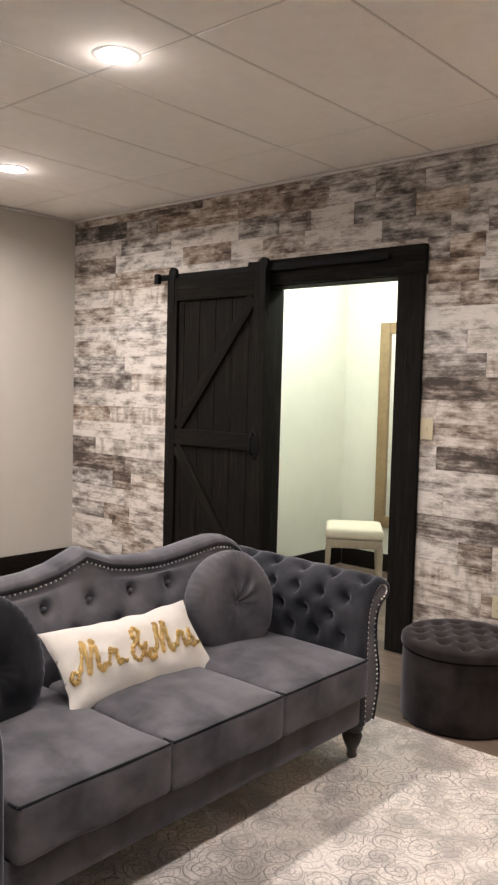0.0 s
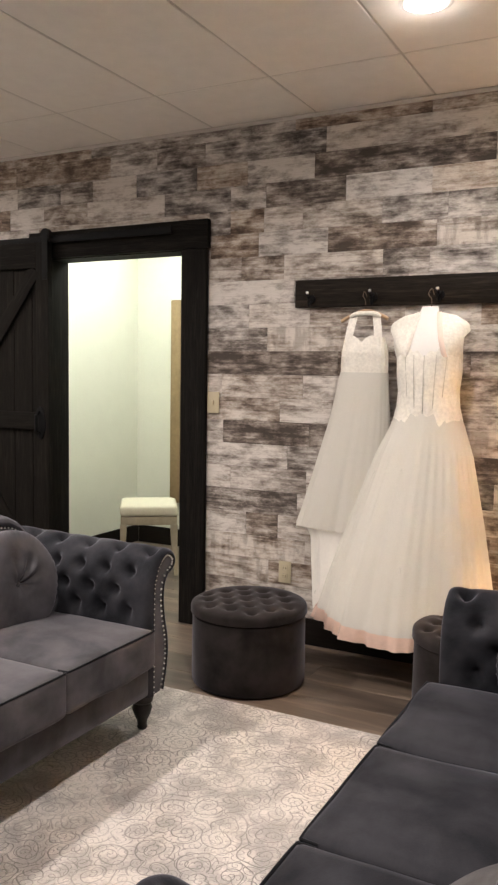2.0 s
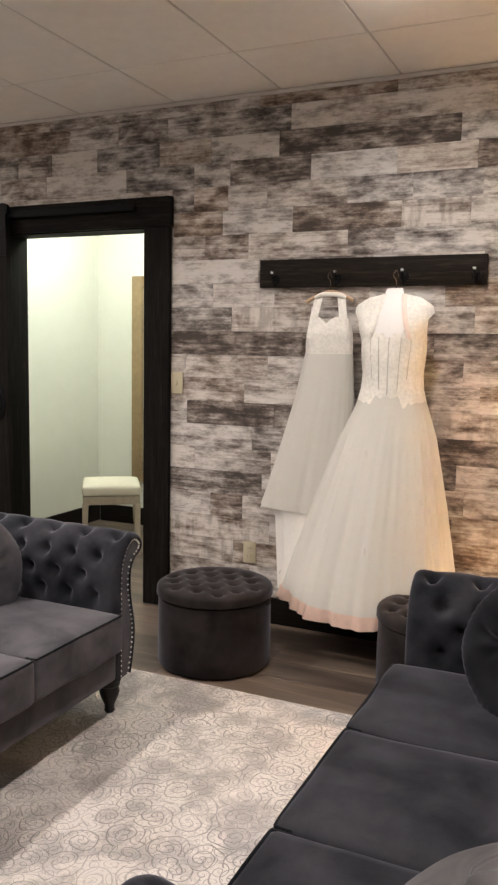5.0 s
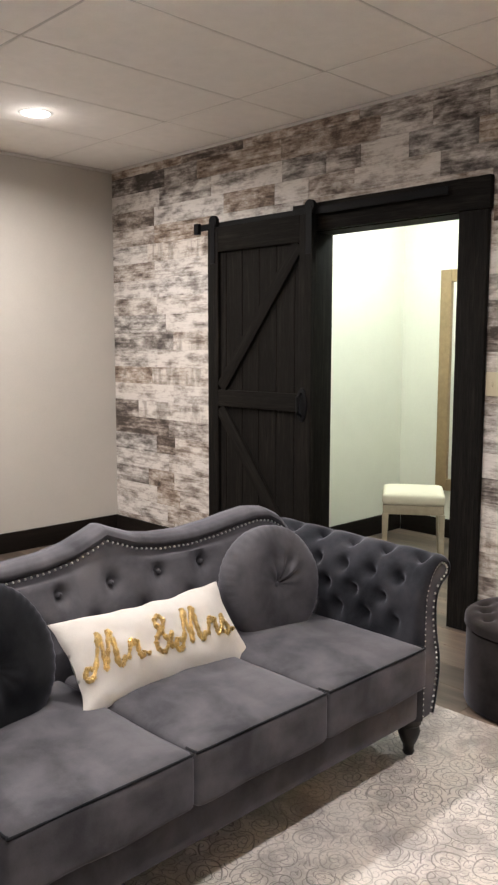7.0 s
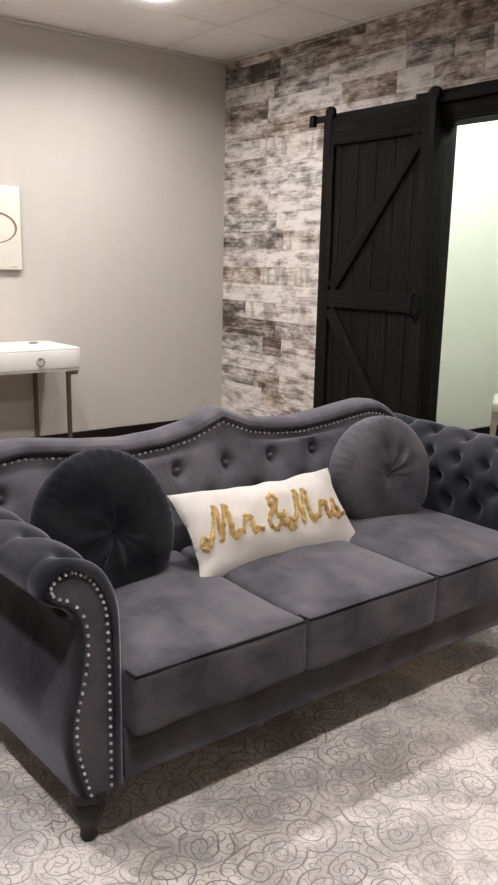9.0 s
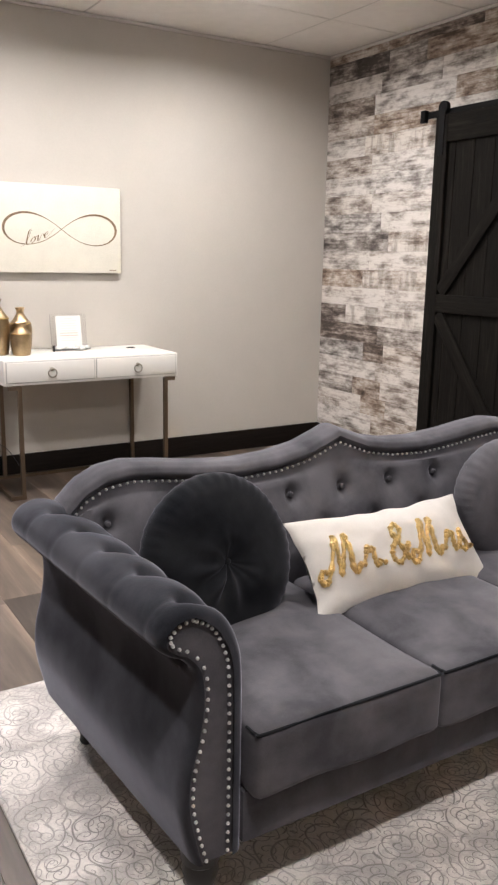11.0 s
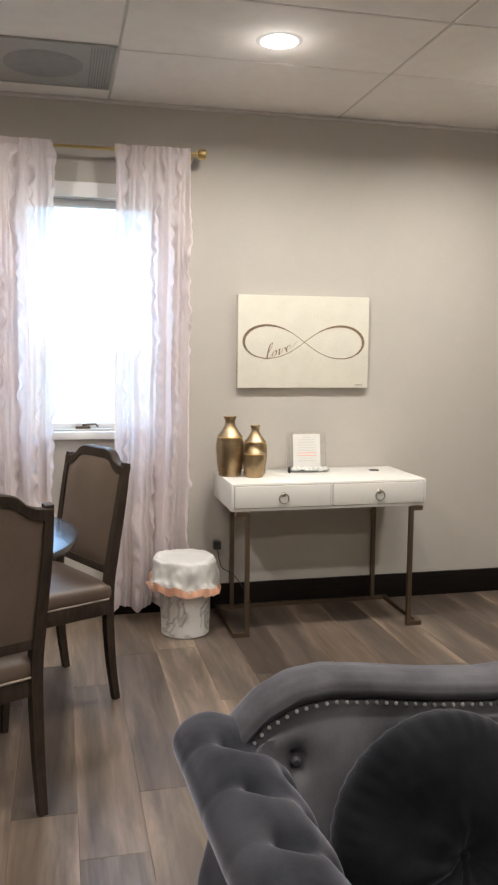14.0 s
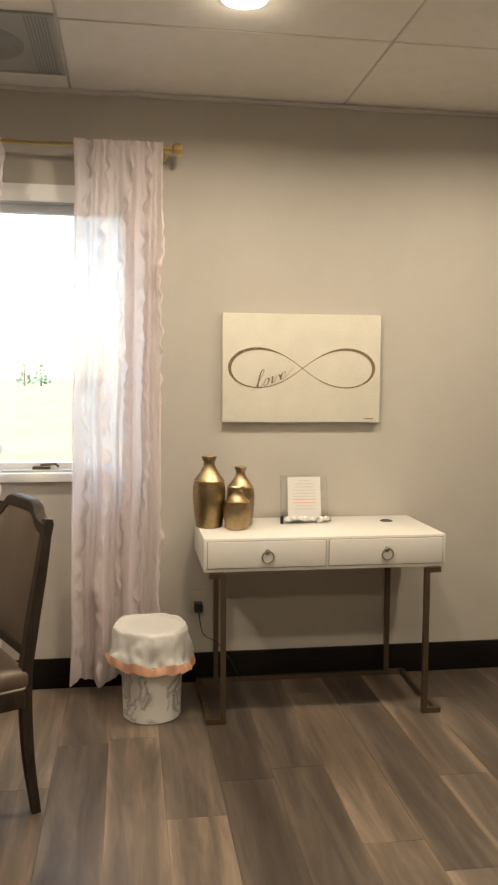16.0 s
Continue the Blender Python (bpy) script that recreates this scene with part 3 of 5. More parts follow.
# ---- barn door ----


def barn_door():
    d = thing("barn_door", "black-stained plank sliding barn door, slid open", "door", pose(-3.397, 3.985, 0.02))
    w, h = 0.878, 2.15
    n = 6
    for k in range(n):
        x0 = -w / 2 + k * w / n
        part("board", box(-h / 2, h / 2, -0.009, 0.009, -w / n / 2 + 0.0015, w / n / 2 - 0.0015, bevel=0.002, seg=1), BLACK_WOOD, d, m=pose(x0 + w / n / 2, 0.012, h / 2, 0, -90, 0))
    s = 0.095
    for x in (-w / 2 + s / 2, w / 2 - s / 2):
        part("stile", box(-h / 2, h / 2, -0.011, 0.011, -s / 2, s / 2, bevel=0.003), BLACK_WOOD, d, m=pose(x, -0.010, h / 2, 0, -90, 0))
    for z, t in ((h - 0.075, 0.15), (1.085, 0.105), (0.08, 0.16)):
        part("rail", box(-w / 2 + s, w / 2 - s, -0.011, 0.011, -t / 2, t / 2, bevel=0.003), BLACK_WOOD, d, m=pose(0, -0.010, z))
    a, b = Vector((-w / 2 + s + 0.02, 0, 1.15)), Vector((w / 2 - s - 0.01, 0, h - 0.16))
    g = (b - a)
    part("brace", box(-g.length / 2, g.length / 2, -0.010, 0.010, -0.042, 0.042, bevel=0.003), BLACK_WOOD, d, m=pose(*((a + b) / 2 + Vector((0, -0.0085, 0))), 0, -math.degrees(math.atan2(g.z, g.x)), 0))
    a, b = Vector((-w / 2 + s + 0.01, 0, 1.02)), Vector((w / 2 - s - 0.02, 0, 0.17))
    g = (b - a)
    part("brace", box(-g.length / 2, g.length / 2, -0.010, 0.010, -0.042, 0.042, bevel=0.003), BLACK_WOOD, d, m=pose(*((a + b) / 2 + Vector((0, -0.0085, 0))), 0, -math.degrees(math.atan2(g.z, g.x)), 0))
    hm = lathe([(0, 0.012), (0.040, 0.012), (0.046, 0.009), (0.048, 0.0)], 32)
    bmesh.ops.transform(hm, matrix=pose(w / 2 - 0.062, -0.021, 1.075, 90, 0, 0) @ Matrix.Diagonal((0.85, 2.1, 1, 1)), verts=hm.verts)
    handle = part("handle_plate", hm, BLACK_IRON, d, "black iron oval handle plate")
    x = w / 2 - 0.062
    part("pull_handle", tube([(x, -0.030, 1.01), (x, -0.062, 1.03), (x, -0.062, 1.12), (x, -0.030, 1.14)], 0.010, 8), BLACK_IRON, handle)
    for x in (-w / 2 + 0.05, w / 2 - 0.02):
        st = box(x - 0.022, x + 0.022, -0.027, -0.021, 1.93, 2.19, bevel=0.002)
        hanger = part("hanger_strap", st, BLACK_IRON, d, "black iron strap hanger")
        wh = lathe([(0, -0.012), (0.036, -0.012), (0.036, -0.004), (0.03, 0), (0.036, 0.004), (0.036, 0.012), (0, 0.012)], 24)
        part("roller", wh, BLACK_IRON, hanger, m=pose(x, -0.012, 2.19, 90, 0, 0))
    return d


barn_door()
track = thing("door_track", "black flat iron track with end stop above the barn door", "door hardware", pose(-2.97, 3.992, 2.185))
part("bar", box(-1.0, 0.86, -0.004, 0.004, -0.02, 0.02, bevel=0.0015), BLACK_IRON, track)
for x in (-0.98,):
    part("end_stop", box(x - 0.02, x + 0.02, -0.03, 0.0, -0.04, 0.028, bevel=0.004), BLACK_IRON, track)
for k in range(4):
    part("standoff", lathe([(0, 0), (0.011, 0), (0.011, 0.075), (0, 0.075)], 12), BLACK_IRON, track, m=pose(-0.9 + 0.45 * k, 0.075, 0, 90, 0, 0))

# ---- window with sky and yard outside ----
window = thing("window_1", "white vinyl casement window in bright daylight", "window", pose(WX, 0, 0), kind="structure")
y0, y1, z0, z1 = WIN
for nm, b in (("casing", (0.0, 0.016, y0 - 0.07, y0, z0 - 0.045, z1 + 0.075)), ("casing", (0.0, 0.016, y1, y1 + 0.07, z0 - 0.045, z1 + 0.075)), ("casing", (0.0, 0.018, y0, y1, z1, z1 + 0.075)),
              ("sill", (-0.10, 0.035, y0 - 0.08, y1 + 0.08, z0 - 0.05, z0 - 0.01))):
    part("window_" + nm, box(*b, bevel=0.004), VINYL, window)
sash = box(-0.11, -0.06, y0, y0 + 0.035, z0, z1, bevel=0.006)
box(-0.11, -0.06, y1 - 0.035, y1, z0, z1, bevel=0.006, bm=sash)
box(-0.11, -0.06, y0 + 0.035, y1 - 0.035, z0 - 0.01, z0 + 0.03, bevel=0.006, bm=sash)
box(-0.11, -0.06, y0 + 0.035, y1 - 0.035, z1 - 0.038, z1, bevel=0.006, bm=sash)
part("window_frame", sash, VINYL, window)
pane = part("pane", box(-0.088, -0.082, y0 + 0.03, y1 - 0.03, z0 + 0.02, z1 - 0.04), GLASS, window, smooth=0)
pane.visible_shadow = False
crank = tube([(-0.055, 0.885, z0 + 0.012), (-0.03, 0.885, z0 + 0.022), (-0.03, 0.95, z0 + 0.026), (-0.03, 0.965, z0 + 0.012)], 0.006, 8)
box(-0.06, -0.03, 0.845, 0.925, z0 - 0.01, z0 + 0.014, bevel=0.005, bm=crank)
part("crank", crank, BRONZE_TUBE, window, "bronze window crank")

bm = sheet(lambda u, v: (-5.2 - 320 * u, -160 + 320 * v, -0.4 + 1.6 * u), 12, 12)
tagged(part("ground", bm, GRASS), "mown green lawn outside the window", "lawn", kind="structure")


def conifer(x, y, h, seed):
    rnd = random.Random(seed)
    t = thing("conifer", "dark green conifer far off on the lawn", "tree", pose(x, y, 0.15), "conifers on the lawn")
    part("trunk", tube([(0, 0, 0), (0, 0, h * 0.5), (0, 0, h)], [0.12, 0.08, 0.02], 8), BARK, t)
    cr = bmesh.new()
    for k in range(150):
        z = h * (0.1 + 0.9 * rnd.random())
        reach = (1.08 - z / h) * h * 0.27 * (0.5 + 0.6 * rnd.random())
        a = rnd.random() * 6.283
        s = 0.10 * h * (1.2 - z / h)
        c = Vector((reach * math.cos(a), reach * math.sin(a), z))
        v = [cr.verts.new(c + Vector((rnd.uniform(-s, s), rnd.uniform(-s, s), rnd.uniform(-s, s) * 0.6))) for _ in range(4)]
        for f in ((0, 1, 2), (0, 1, 3), (1, 2, 3), (0, 2, 3)):
            cr.faces.new([v[q] for q in f])
    part("crown", cr, LEAF, t, smooth=0)


conifer(-121, -13.4, 4.1, 1)
conifer(-122, -11.2, 4.6, 2)

# ---- ceiling fixtures ----
# a fitting at every spot, the three unseen, added ones too
for k, (sx, sy) in enumerate(SPOTS):
    d = thing("downlight", "round white recessed ceiling downlight, switched on", "ceiling light", pose(sx, sy, CEIL), "ceiling downlights")
    part("trim_ring", lathe([(0.074, -0.0035), (0.080, -0.0045), (0.090, -0.003), (0.097, 0.0)], 40), WHITE_METAL, d)
    part("diffuser", lathe([(0, -0.0045), (0.076, -0.004)], 40), LED, d)
vent = thing("ceiling_vent", "grey metal ceiling return air grille", "vent", pose(-4.545, 0.72, CEIL))
part("backing", box(-0.27, 0.27, -0.30, 0.30, -0.006, -0.001), VENT_GREY, vent, smooth=0)
for b in ((-0.285, 0.285, -0.31, -0.296), (-0.285, 0.285, 0.296, 0.31), (-0.285, -0.271, -0.296, 0.296), (0.271, 0.285, -0.296, 0.296)):
    part("rim", box(*b, -0.010, 0.0, bevel=0.002), VENT_GREY, vent)
part("diffuser_disc", lathe([(0, -0.010), (0.10, -0.0105), (0.165, -0.009), (0.175, -0.006)], 48), VENT_GAP_DARK, vent, "darker perforated round centre")
for k in range(7):
    part("louvre", box(-0.262, 0.262, -0.0025, 0.0025, -0.002, 0.002), VENT_GAP_DARK, vent, smooth=0, m=pose(0, 0.205 + k * 0.0125, -0.007))
panel = thing("ceiling_panel_light", "fluorescent ceiling panel, switched on", "ceiling light", pose(-2.75, 4.95, CEIL))
part("diffuser", box(-0.55, 0.55, -0.25, 0.25, -0.012, -0.006), TUBE_GLOW, panel, smooth=0)
for b in ((-0.58, 0.58, -0.28, -0.25), (-0.58, 0.58, 0.25, 0.28), (-0.58, -0.55, -0.25, 0.25), (0.55, 0.58, -0.25, 0.25)):
    part("rim", box(*b, -0.018, 0.0, bevel=0.003), WHITE_METAL, panel)

# ---- sofas ----
BACK = [(0, 0.836), (0.05, 0.816), (0.12, 0.790), (0.22, 0.772), (0.35, 0.765), (0.48, 0.775), (0.6, 0.791), (0.69, 0.800), (0.76, 0.790), (0.82, 0.760), (0.865, 0.713), (0.90, 0.65)]


def dimple(x, z, cx, cz, r):
    return math.exp(-((x - cx) ** 2 + (z - cz) ** 2) / (r * r))


def sofa_leg():
    return lathe([(0, 0), (0.017, 0), (0.021, 0.008), (0.018, 0.020), (0.021, 0.035), (0.032, 0.058), (0.040, 0.085), (0.034, 0.105), (0.042, 0.113), (0.043, 0.128), (0.040, 0.17), (0, 0.17)], 20)




ARM_FRONT = 0.036       # the arms start this far behind the front of the cushions


def arm_inset(f):
    """How far the arm's front panel lies inside the padded roll, along its outline from the seat over the scroll to the floor."""
    return 0.030 - 0.017 * min(1, max(0, (f - 0.28) / 0.16))



def sofa(m, label, fabric, arm_tone):
    s = thing("sofa", label, "sofa", m, "pair of sofas facing each other")
    # camelback with a rolled border and tufted front
    buttons = [(-0.77 + 0.192 * k, 0.655) for k in range(9)] + [(-0.674 + 0.192 * k, 0.55) for k in range(8)]

    def back(u, v):
        x = (u - 0.5) * 1.80
        h = level(BACK, abs(x))
        section = [(0.60, 0.36), (0.625, 0.45), (0.655, 0.53), (0.685, 0.60), (0.705, 0.65), (0.725, 0.70), (0.742, h - 0.065), (0.752, h - 0.052), (0.757, h - 0.046), (0.748, h - 0.040), (0.738, h - 0.026),
                   (0.745, h - 0.010), (0.766, h), (0.80, h + 0.004), (0.835, h - 0.002), (0.862, h - 0.018), (0.872, h - 0.045), (0.872, 0.5), (0.868, 0.3), (0.86, 0.165)]
        q = v * (len(section) - 1)
        k = min(int(q), len(section) - 2)
        y, z = (section[k][i] + (section[k + 1][i] - section[k][i]) * (q - k) for i in (0, 1))
        if k < 8:
            z = min(z, h - 0.05)
            y -= 0.018 * math.sin(min(1, max(0, (z - 0.36) / 0.40)) * math.pi)
            for bx, bz in buttons:
                if abs(x - bx) < 0.11 and abs(z - bz) < 0.11:
                    y += 0.042 * dimple(x, z, bx, bz, 0.019) + 0.014 * dimple(x, z, bx, bz, 0.05)
        if z < 0.60:
            x = max(-0.852, min(0.852, x))
        return (x, y, z)

    part("backrest", sheet(back, 150, 57), fabric, s, smooth=60)
    for bx, bz in buttons:
        part("button", lathe([(0, 0.007), (0.006, 0.006), (0.010, 0.001), (0.009, -0.004)], 10), fabric, s, m=pose(bx, 0.735 - (0.70 - bz) * 0.40, bz, 90, 0, 0))
    # arms: a scroll section run from front to back
    outer = [(-0.755, 0.155), (-0.755, 0.42), (-0.757, 0.55), (-0.765, 0.61), (-0.790, 0.668), (-0.825, 0.705), (-0.868, 0.719), (-0.912, 0.706), (-0.938, 0.674), (-0.936, 0.640), (-0.912, 0.618), (-0.888, 0.605),
             (-0.866, 0.57), (-0.862, 0.51), (-0.872, 0.44), (-0.889, 0.37), (-0.893, 0.30), (-0.880, 0.225), (-0.862, 0.155)]
    prof = spline([(a, b, 0) for a, b in outer], 5)
    for side in (1, -1):
        studs = []
        for k in range(5):
            studs.append((0.10 + 0.155 * k, "top"))

        def arm(u, v):
            k = u * (len(prof) - 1)
            i = min(int(k), len(prof) - 2)
            p = prof[i].lerp(prof[i + 1], k - i)
            x, z, y = p.x, p.y, ARM_FRONT + (0.84 - ARM_FRONT) * v ** 1.25
            nx = prof[i + 1] - prof[i]
            out = Vector((-nx.y, nx.x, 0)).normalized()
            d = 0.0
            if z > 0.57 and x < -0.76:
                for q, _ in studs:
                    if abs(y - q) < 0.12:
                        d += 0.044 * math.exp(-((y - q) / 0.022) ** 2 - ((x + 0.845) / 0.026) ** 2) + 0.009 * math.exp(-((y - q) / 0.045) ** 2 - ((x + 0.845) / 0.05) ** 2)
                        d += 0.0014 * math.exp(-((y - q) / 0.008) ** 2) * min(1, max(0, (z - 0.60) / 0.06))
            if x > -0.80 and 0.40 < z < 0.72:
                for r, zz in enumerate((0.475, 0.555, 0.635)):
                    for q in range(6):
                        cy = 0.15 + 0.125 * q + 0.0625 * (r % 2)
                        if abs(y - cy) < 0.08:
                            d += 0.034 * dimple(y, z, cy, zz, 0.022) + 0.010 * dimple(y, z, cy, zz, 0.045)
            roll = max(0.0, 1 - (y - ARM_FRONT) / 0.034)
            edge = arm_inset(u) * (1 - math.sqrt(max(0.0, 1 - roll * roll))) + 0.006 * math.exp(-((0.84 - y) / 0.010) ** 2)
            x += out.x * (d + edge)
            # the arm flares outwards towards the back
            x -= 0.05 * (y / 0.84) ** 0.9 * min(1, max(0, (-0.775 - x) / 0.06))
            return (side * x, y, z + out.y * (d + edge))

        arm_ob = part("arm", sheet(arm, len(prof) - 1, 84), arm_tone, s, smooth=60)
        cap = bmesh.new()
        rim = []
        for a, p in enumerate(prof):
            d = prof[min(a + 1, len(prof) - 1)] - prof[max(a - 1, 0)]
            rim.append(p + Vector((-d.y, d.x, 0)).normalized() * arm_inset(a / (len(prof) - 1)) * 0.6)
        ring = [cap.verts.new((side * p.x, ARM_FRONT + 0.006, p.y)) for p in rim]
        f = cap.faces.new(ring)
        bmesh.ops.inset_region(cap, faces=[f], thickness=0.010, depth=0.0, use_even_offset=True)
        for v in cap.verts:
            v.co.y -= 0.0005
        for v in f.verts:
            v.co.y += 0.004
        c2 = bmesh.new()
        ring = [c2.verts.new(arm(a / (len(prof) - 1), 1.0)) for a in range(len(prof))]
        c2.faces.new(ring)
        part("arm_panel", cap, fabric, arm_ob, "flat front panel edged in nailheads")
        part("arm_back", c2, fabric, arm_ob)
    # nailheads along the back and round the arm fronts
    nb = bmesh.new()
    heads = []
    x = -0.845
    while x < 0.846:
        h = level(BACK, abs(x)) - 0.047
        slope = abs(level(BACK, min(0.9, abs(x) + 0.01)) - level(BACK, max(0, abs(x) - 0.01))) / 0.02
        heads.append((x, 0.738, h + 0.001))
        x += 0.0205 / math.sqrt(1 + slope * slope)
    for side in (1, -1):
        run = 0.012
        for a, (p, q) in enumerate(zip(prof, prof[1:])):
            d = q - p
            nrm = Vector((-d.y, d.x, 0)).normalized() * (arm_inset(a / (len(prof) - 1)) + 0.008)
            while run < d.length:
                w = p + d * (run / d.length) + nrm
                heads.append((side * w.x, ARM_FRONT + 0.0055, w.y))
                run += 0.0205
            run -= d.length
    for hx, hy, hz in heads:
        r = 0.0042
        base = [nb.verts.new((hx + r * math.cos(a), hy + 0.002, hz + r * math.sin(a))) for a in (math.pi * k / 3 for k in range(6))]
        mid = [nb.verts.new((hx + 0.7 * r * math.cos(a), hy - 0.002, hz + 0.7 * r * math.sin(a))) for a in (math.pi * k / 3 for k in range(6))]
        tip = nb.verts.new((hx, hy - 0.0035, hz))
        for k in range(6):
            q = (k + 1) % 6
            nb.faces.new((base[k], base[q], mid[q], mid[k]))
            nb.faces.new((mid[k], mid[q], tip))
    tagged(part("nailhead_trim", nb, NAIL, s, "row of nickel nailheads"), kind="stuff")
    # seat
    part("seat_base", box(-0.76, 0.76, 0.040, 0.80, 0.165, 0.288, bevel=0.012), fabric, s)
    for k in range(3):
        rnd = random.Random(k)
        c = soft_box(0.502, 0.64, 0.155, 0.024, 16, 0.018, warp=lambda p: p + Vector((0, 0.004 * noise.noise(p * 9), 0.007 * noise.noise(p * 6 + Vector((k * 3.0, 0, 0))))))
        cu = part("seat_cushion", c, fabric, s, smooth=70, m=pose(-0.503 + 0.503 * k, 0.32, 0.358))
        w = tube(spline([(-0.2445, -0.27, 0.0685), (-0.243, -0.303, 0.0695), (-0.22, -0.3125, 0.0705), (0, -0.3125, 0.0715), (0.22, -0.3125, 0.0705), (0.243, -0.303, 0.0695), (0.2445, -0.27, 0.0685)], 6), 0.0042, 8)
        # same velvet as the cushion; dark colour draws the shaded crease below the edge
        part("piping", w, VELVET_DARK, cu, "front edge welt, coloured dark for the shaded crease")
    for x in (-0.818, 0.818):
        for y in (0.112, 0.785):
            part("leg", sofa_leg(), LEG_WOOD, s, "dark turned wooden leg", m=pose(x, y, 0))
    return s


# slate sofa: one velvet, its arms coloured darker for how the nap takes light
sofa(pose(-1.325, 1.958, 0.012, 0, 0, 90), "slate grey velvet camelback sofa with tufted rolled arms and nailheads", VELVET, VELVET_BLUE_SHADED)
sofa(pose(-0.305, 1.965, 0.012, 0, 0, -90), "charcoal velvet camelback sofa with tufted arms and nailheads", VELVET_BLUE_SHADED, VELVET_BLUE_SHADED)


def round_pillow(m, label, fabric, seed, R=0.205):
    p = thing("round_pillow", label, "pillow", m, "round pillows on the sofas")
    T = 0.066
    rnd = random.Random(seed)
    ph = [rnd.uniform(0, 6.28) for _ in range(4)]

    def f(u, v):
        a = 2 * math.pi * u
        s = v * math.pi
        r = abs(math.sin(s)) ** 0.62 * R
        z = (1 if math.cos(s) > 0 else -1) * T * abs(math.cos(s)) ** 0.75
        q = r / R
        z *= 1 - 0.45 * math.exp(-(q / 0.13) ** 2)
        gather = 0.0016 * math.sin(44 * a + ph[0] + 1.5 * math.sin(3 * a)) * math.exp(-((q - 0.97) / 0.09) ** 2) + 0.0030 * (math.sin(3 * a + ph[1]) * math.sin(5 * a + ph[2])) ** 2 * math.exp(-((q - 0.28) / 0.2) ** 2) + 0.006 * noise.noise(Vector((r * 9 * math.cos(a), r * 9 * math.sin(a), ph[3])))
        fold = 0.012 * max(0, math.cos(a - ph[1])) ** 2 * math.sin(9 * a + ph[2]) * math.exp(-((q - 0.34) / 0.2) ** 2)
        z += (1 if z > 0 else -1) * (gather + fold) + 0.004 * math.sin(3 * a + ph[2]) * q
        r *= 1 + 0.002 * math.sin(44 * a + ph[0] + 1.5 * math.sin(3 * a)) * q + 0.015 * math.sin(2 * a + ph[3])
        return (r * math.cos(a), r * math.sin(a), z)

    body = part("cushion", sheet(f, 156, 40, wrap=True), fabric, p, smooth=80)
    part("button", lathe([(0, 0.046), (0.008, 0.044), (0.012, 0.039), (0.011, 0.032)], 16), fabric, p)
    part("piping", tube([(1.0 * (R - 0.002) * math.cos(2 * math.pi * k / 72) * (1 + 0.015 * math.sin(4 * math.pi * k / 72 + ph[3])), (R - 0.002) * math.sin(2 * math.pi * k / 72) * (1 + 0.015 * math.sin(4 * math.pi * k / 72 + ph[3])), 0.004 * math.sin(6 * math.pi * k / 72 + ph[2])) for k in range(72)], 0.0022, 8, closed=True), fabric, body)
    return p


def facing(x, y, z, normal, up=(0, 0, 1), spin=0):
    """A pose at a place whose local z looks along normal and whose local y points up."""
    n = Vector(normal).normalized()
    r = Vector(up).cross(n).normalized()
    u = n.cross(r)
    m = Matrix((r, u, n)).transposed().to_4x4()
    return Matrix.Translation((x, y, z)) @ m @ pose(0, 0, 0, 0, 0, spin)


round_pillow(facing(-1.835, 1.402, 0.598, (1, 0.12, 0.25), spin=-75), "round charcoal velvet pillow with gathered edge and button", VELVET_DARK, 1, 0.222)
round_pillow(facing(-1.845, 2.494, 0.597, (1, -0.20, 0.16), spin=70), "round grey velvet pillow with gathered edge and button", VELVET, 2, 0.203)
round_pillow(facing(0.12, 2.50, 0.63, (-0.62, -0.85, 0.36), spin=-40), "round charcoal velvet pillow with gathered edge and button", VELVET_DARK, 3)
round_pillow(facing(0.155, 1.425, 0.572, (-0.55, 0.15, 0.80), spin=5), "round pale grey velvet pillow with gathered edge and button", VELVET_PALE, 4)

# lumbar pillow with gold sequin writing
LP = facing(-1.79, 1.950, 0.538, (0.78, 0.03, 0.66), (-0.55, 0.03, 0.8), spin=1.5)
lumbar = thing("lumbar_pillow", "white linen lumbar pillow with gold sequin writing", "pillow", LP)


def lumbar_top(x, y):
    a, b = min(1, abs(x) / 0.3275), min(1, abs(y) / 0.1425)
    return 0.010 + 0.048 * (1 - a ** 3.0) ** 0.7 * (1 - b ** 2.4) ** 0.7 + 0.010 * noise.noise(Vector((x * 11, y * 15, 0.3))) * (1 - b ** 2)


def lumbar_shape(sign):
    def f(u, v):
        x, y = (u - 0.5) * 0.655, (v - 0.5) * 0.285
        pinch = 1 - 0.07 * (1 - abs(2 * v - 1) ** 2) * abs(2 * u - 1) ** 4
        pin2 = 1 - 0.12 * (1 - abs(2 * u - 1) ** 2)
        return (x * pinch + 0.006 * noise.noise(Vector((y * 20, 3.1, 0))), y * pin2 + 0.009 * noise.noise(Vector((x * 12, 0.7, 0))), sign * (lumbar_top(x, y) - 0.0095))
    return f


bm = sheet(lumbar_shape(1), 66, 34)
sheet(lumbar_shape(-1), 66, 34, bm)
bmesh.ops.remove_doubles(bm, verts=bm.verts, dist=0.0012)
part("cushion", bm, LINEN, lumbar, smooth=80)
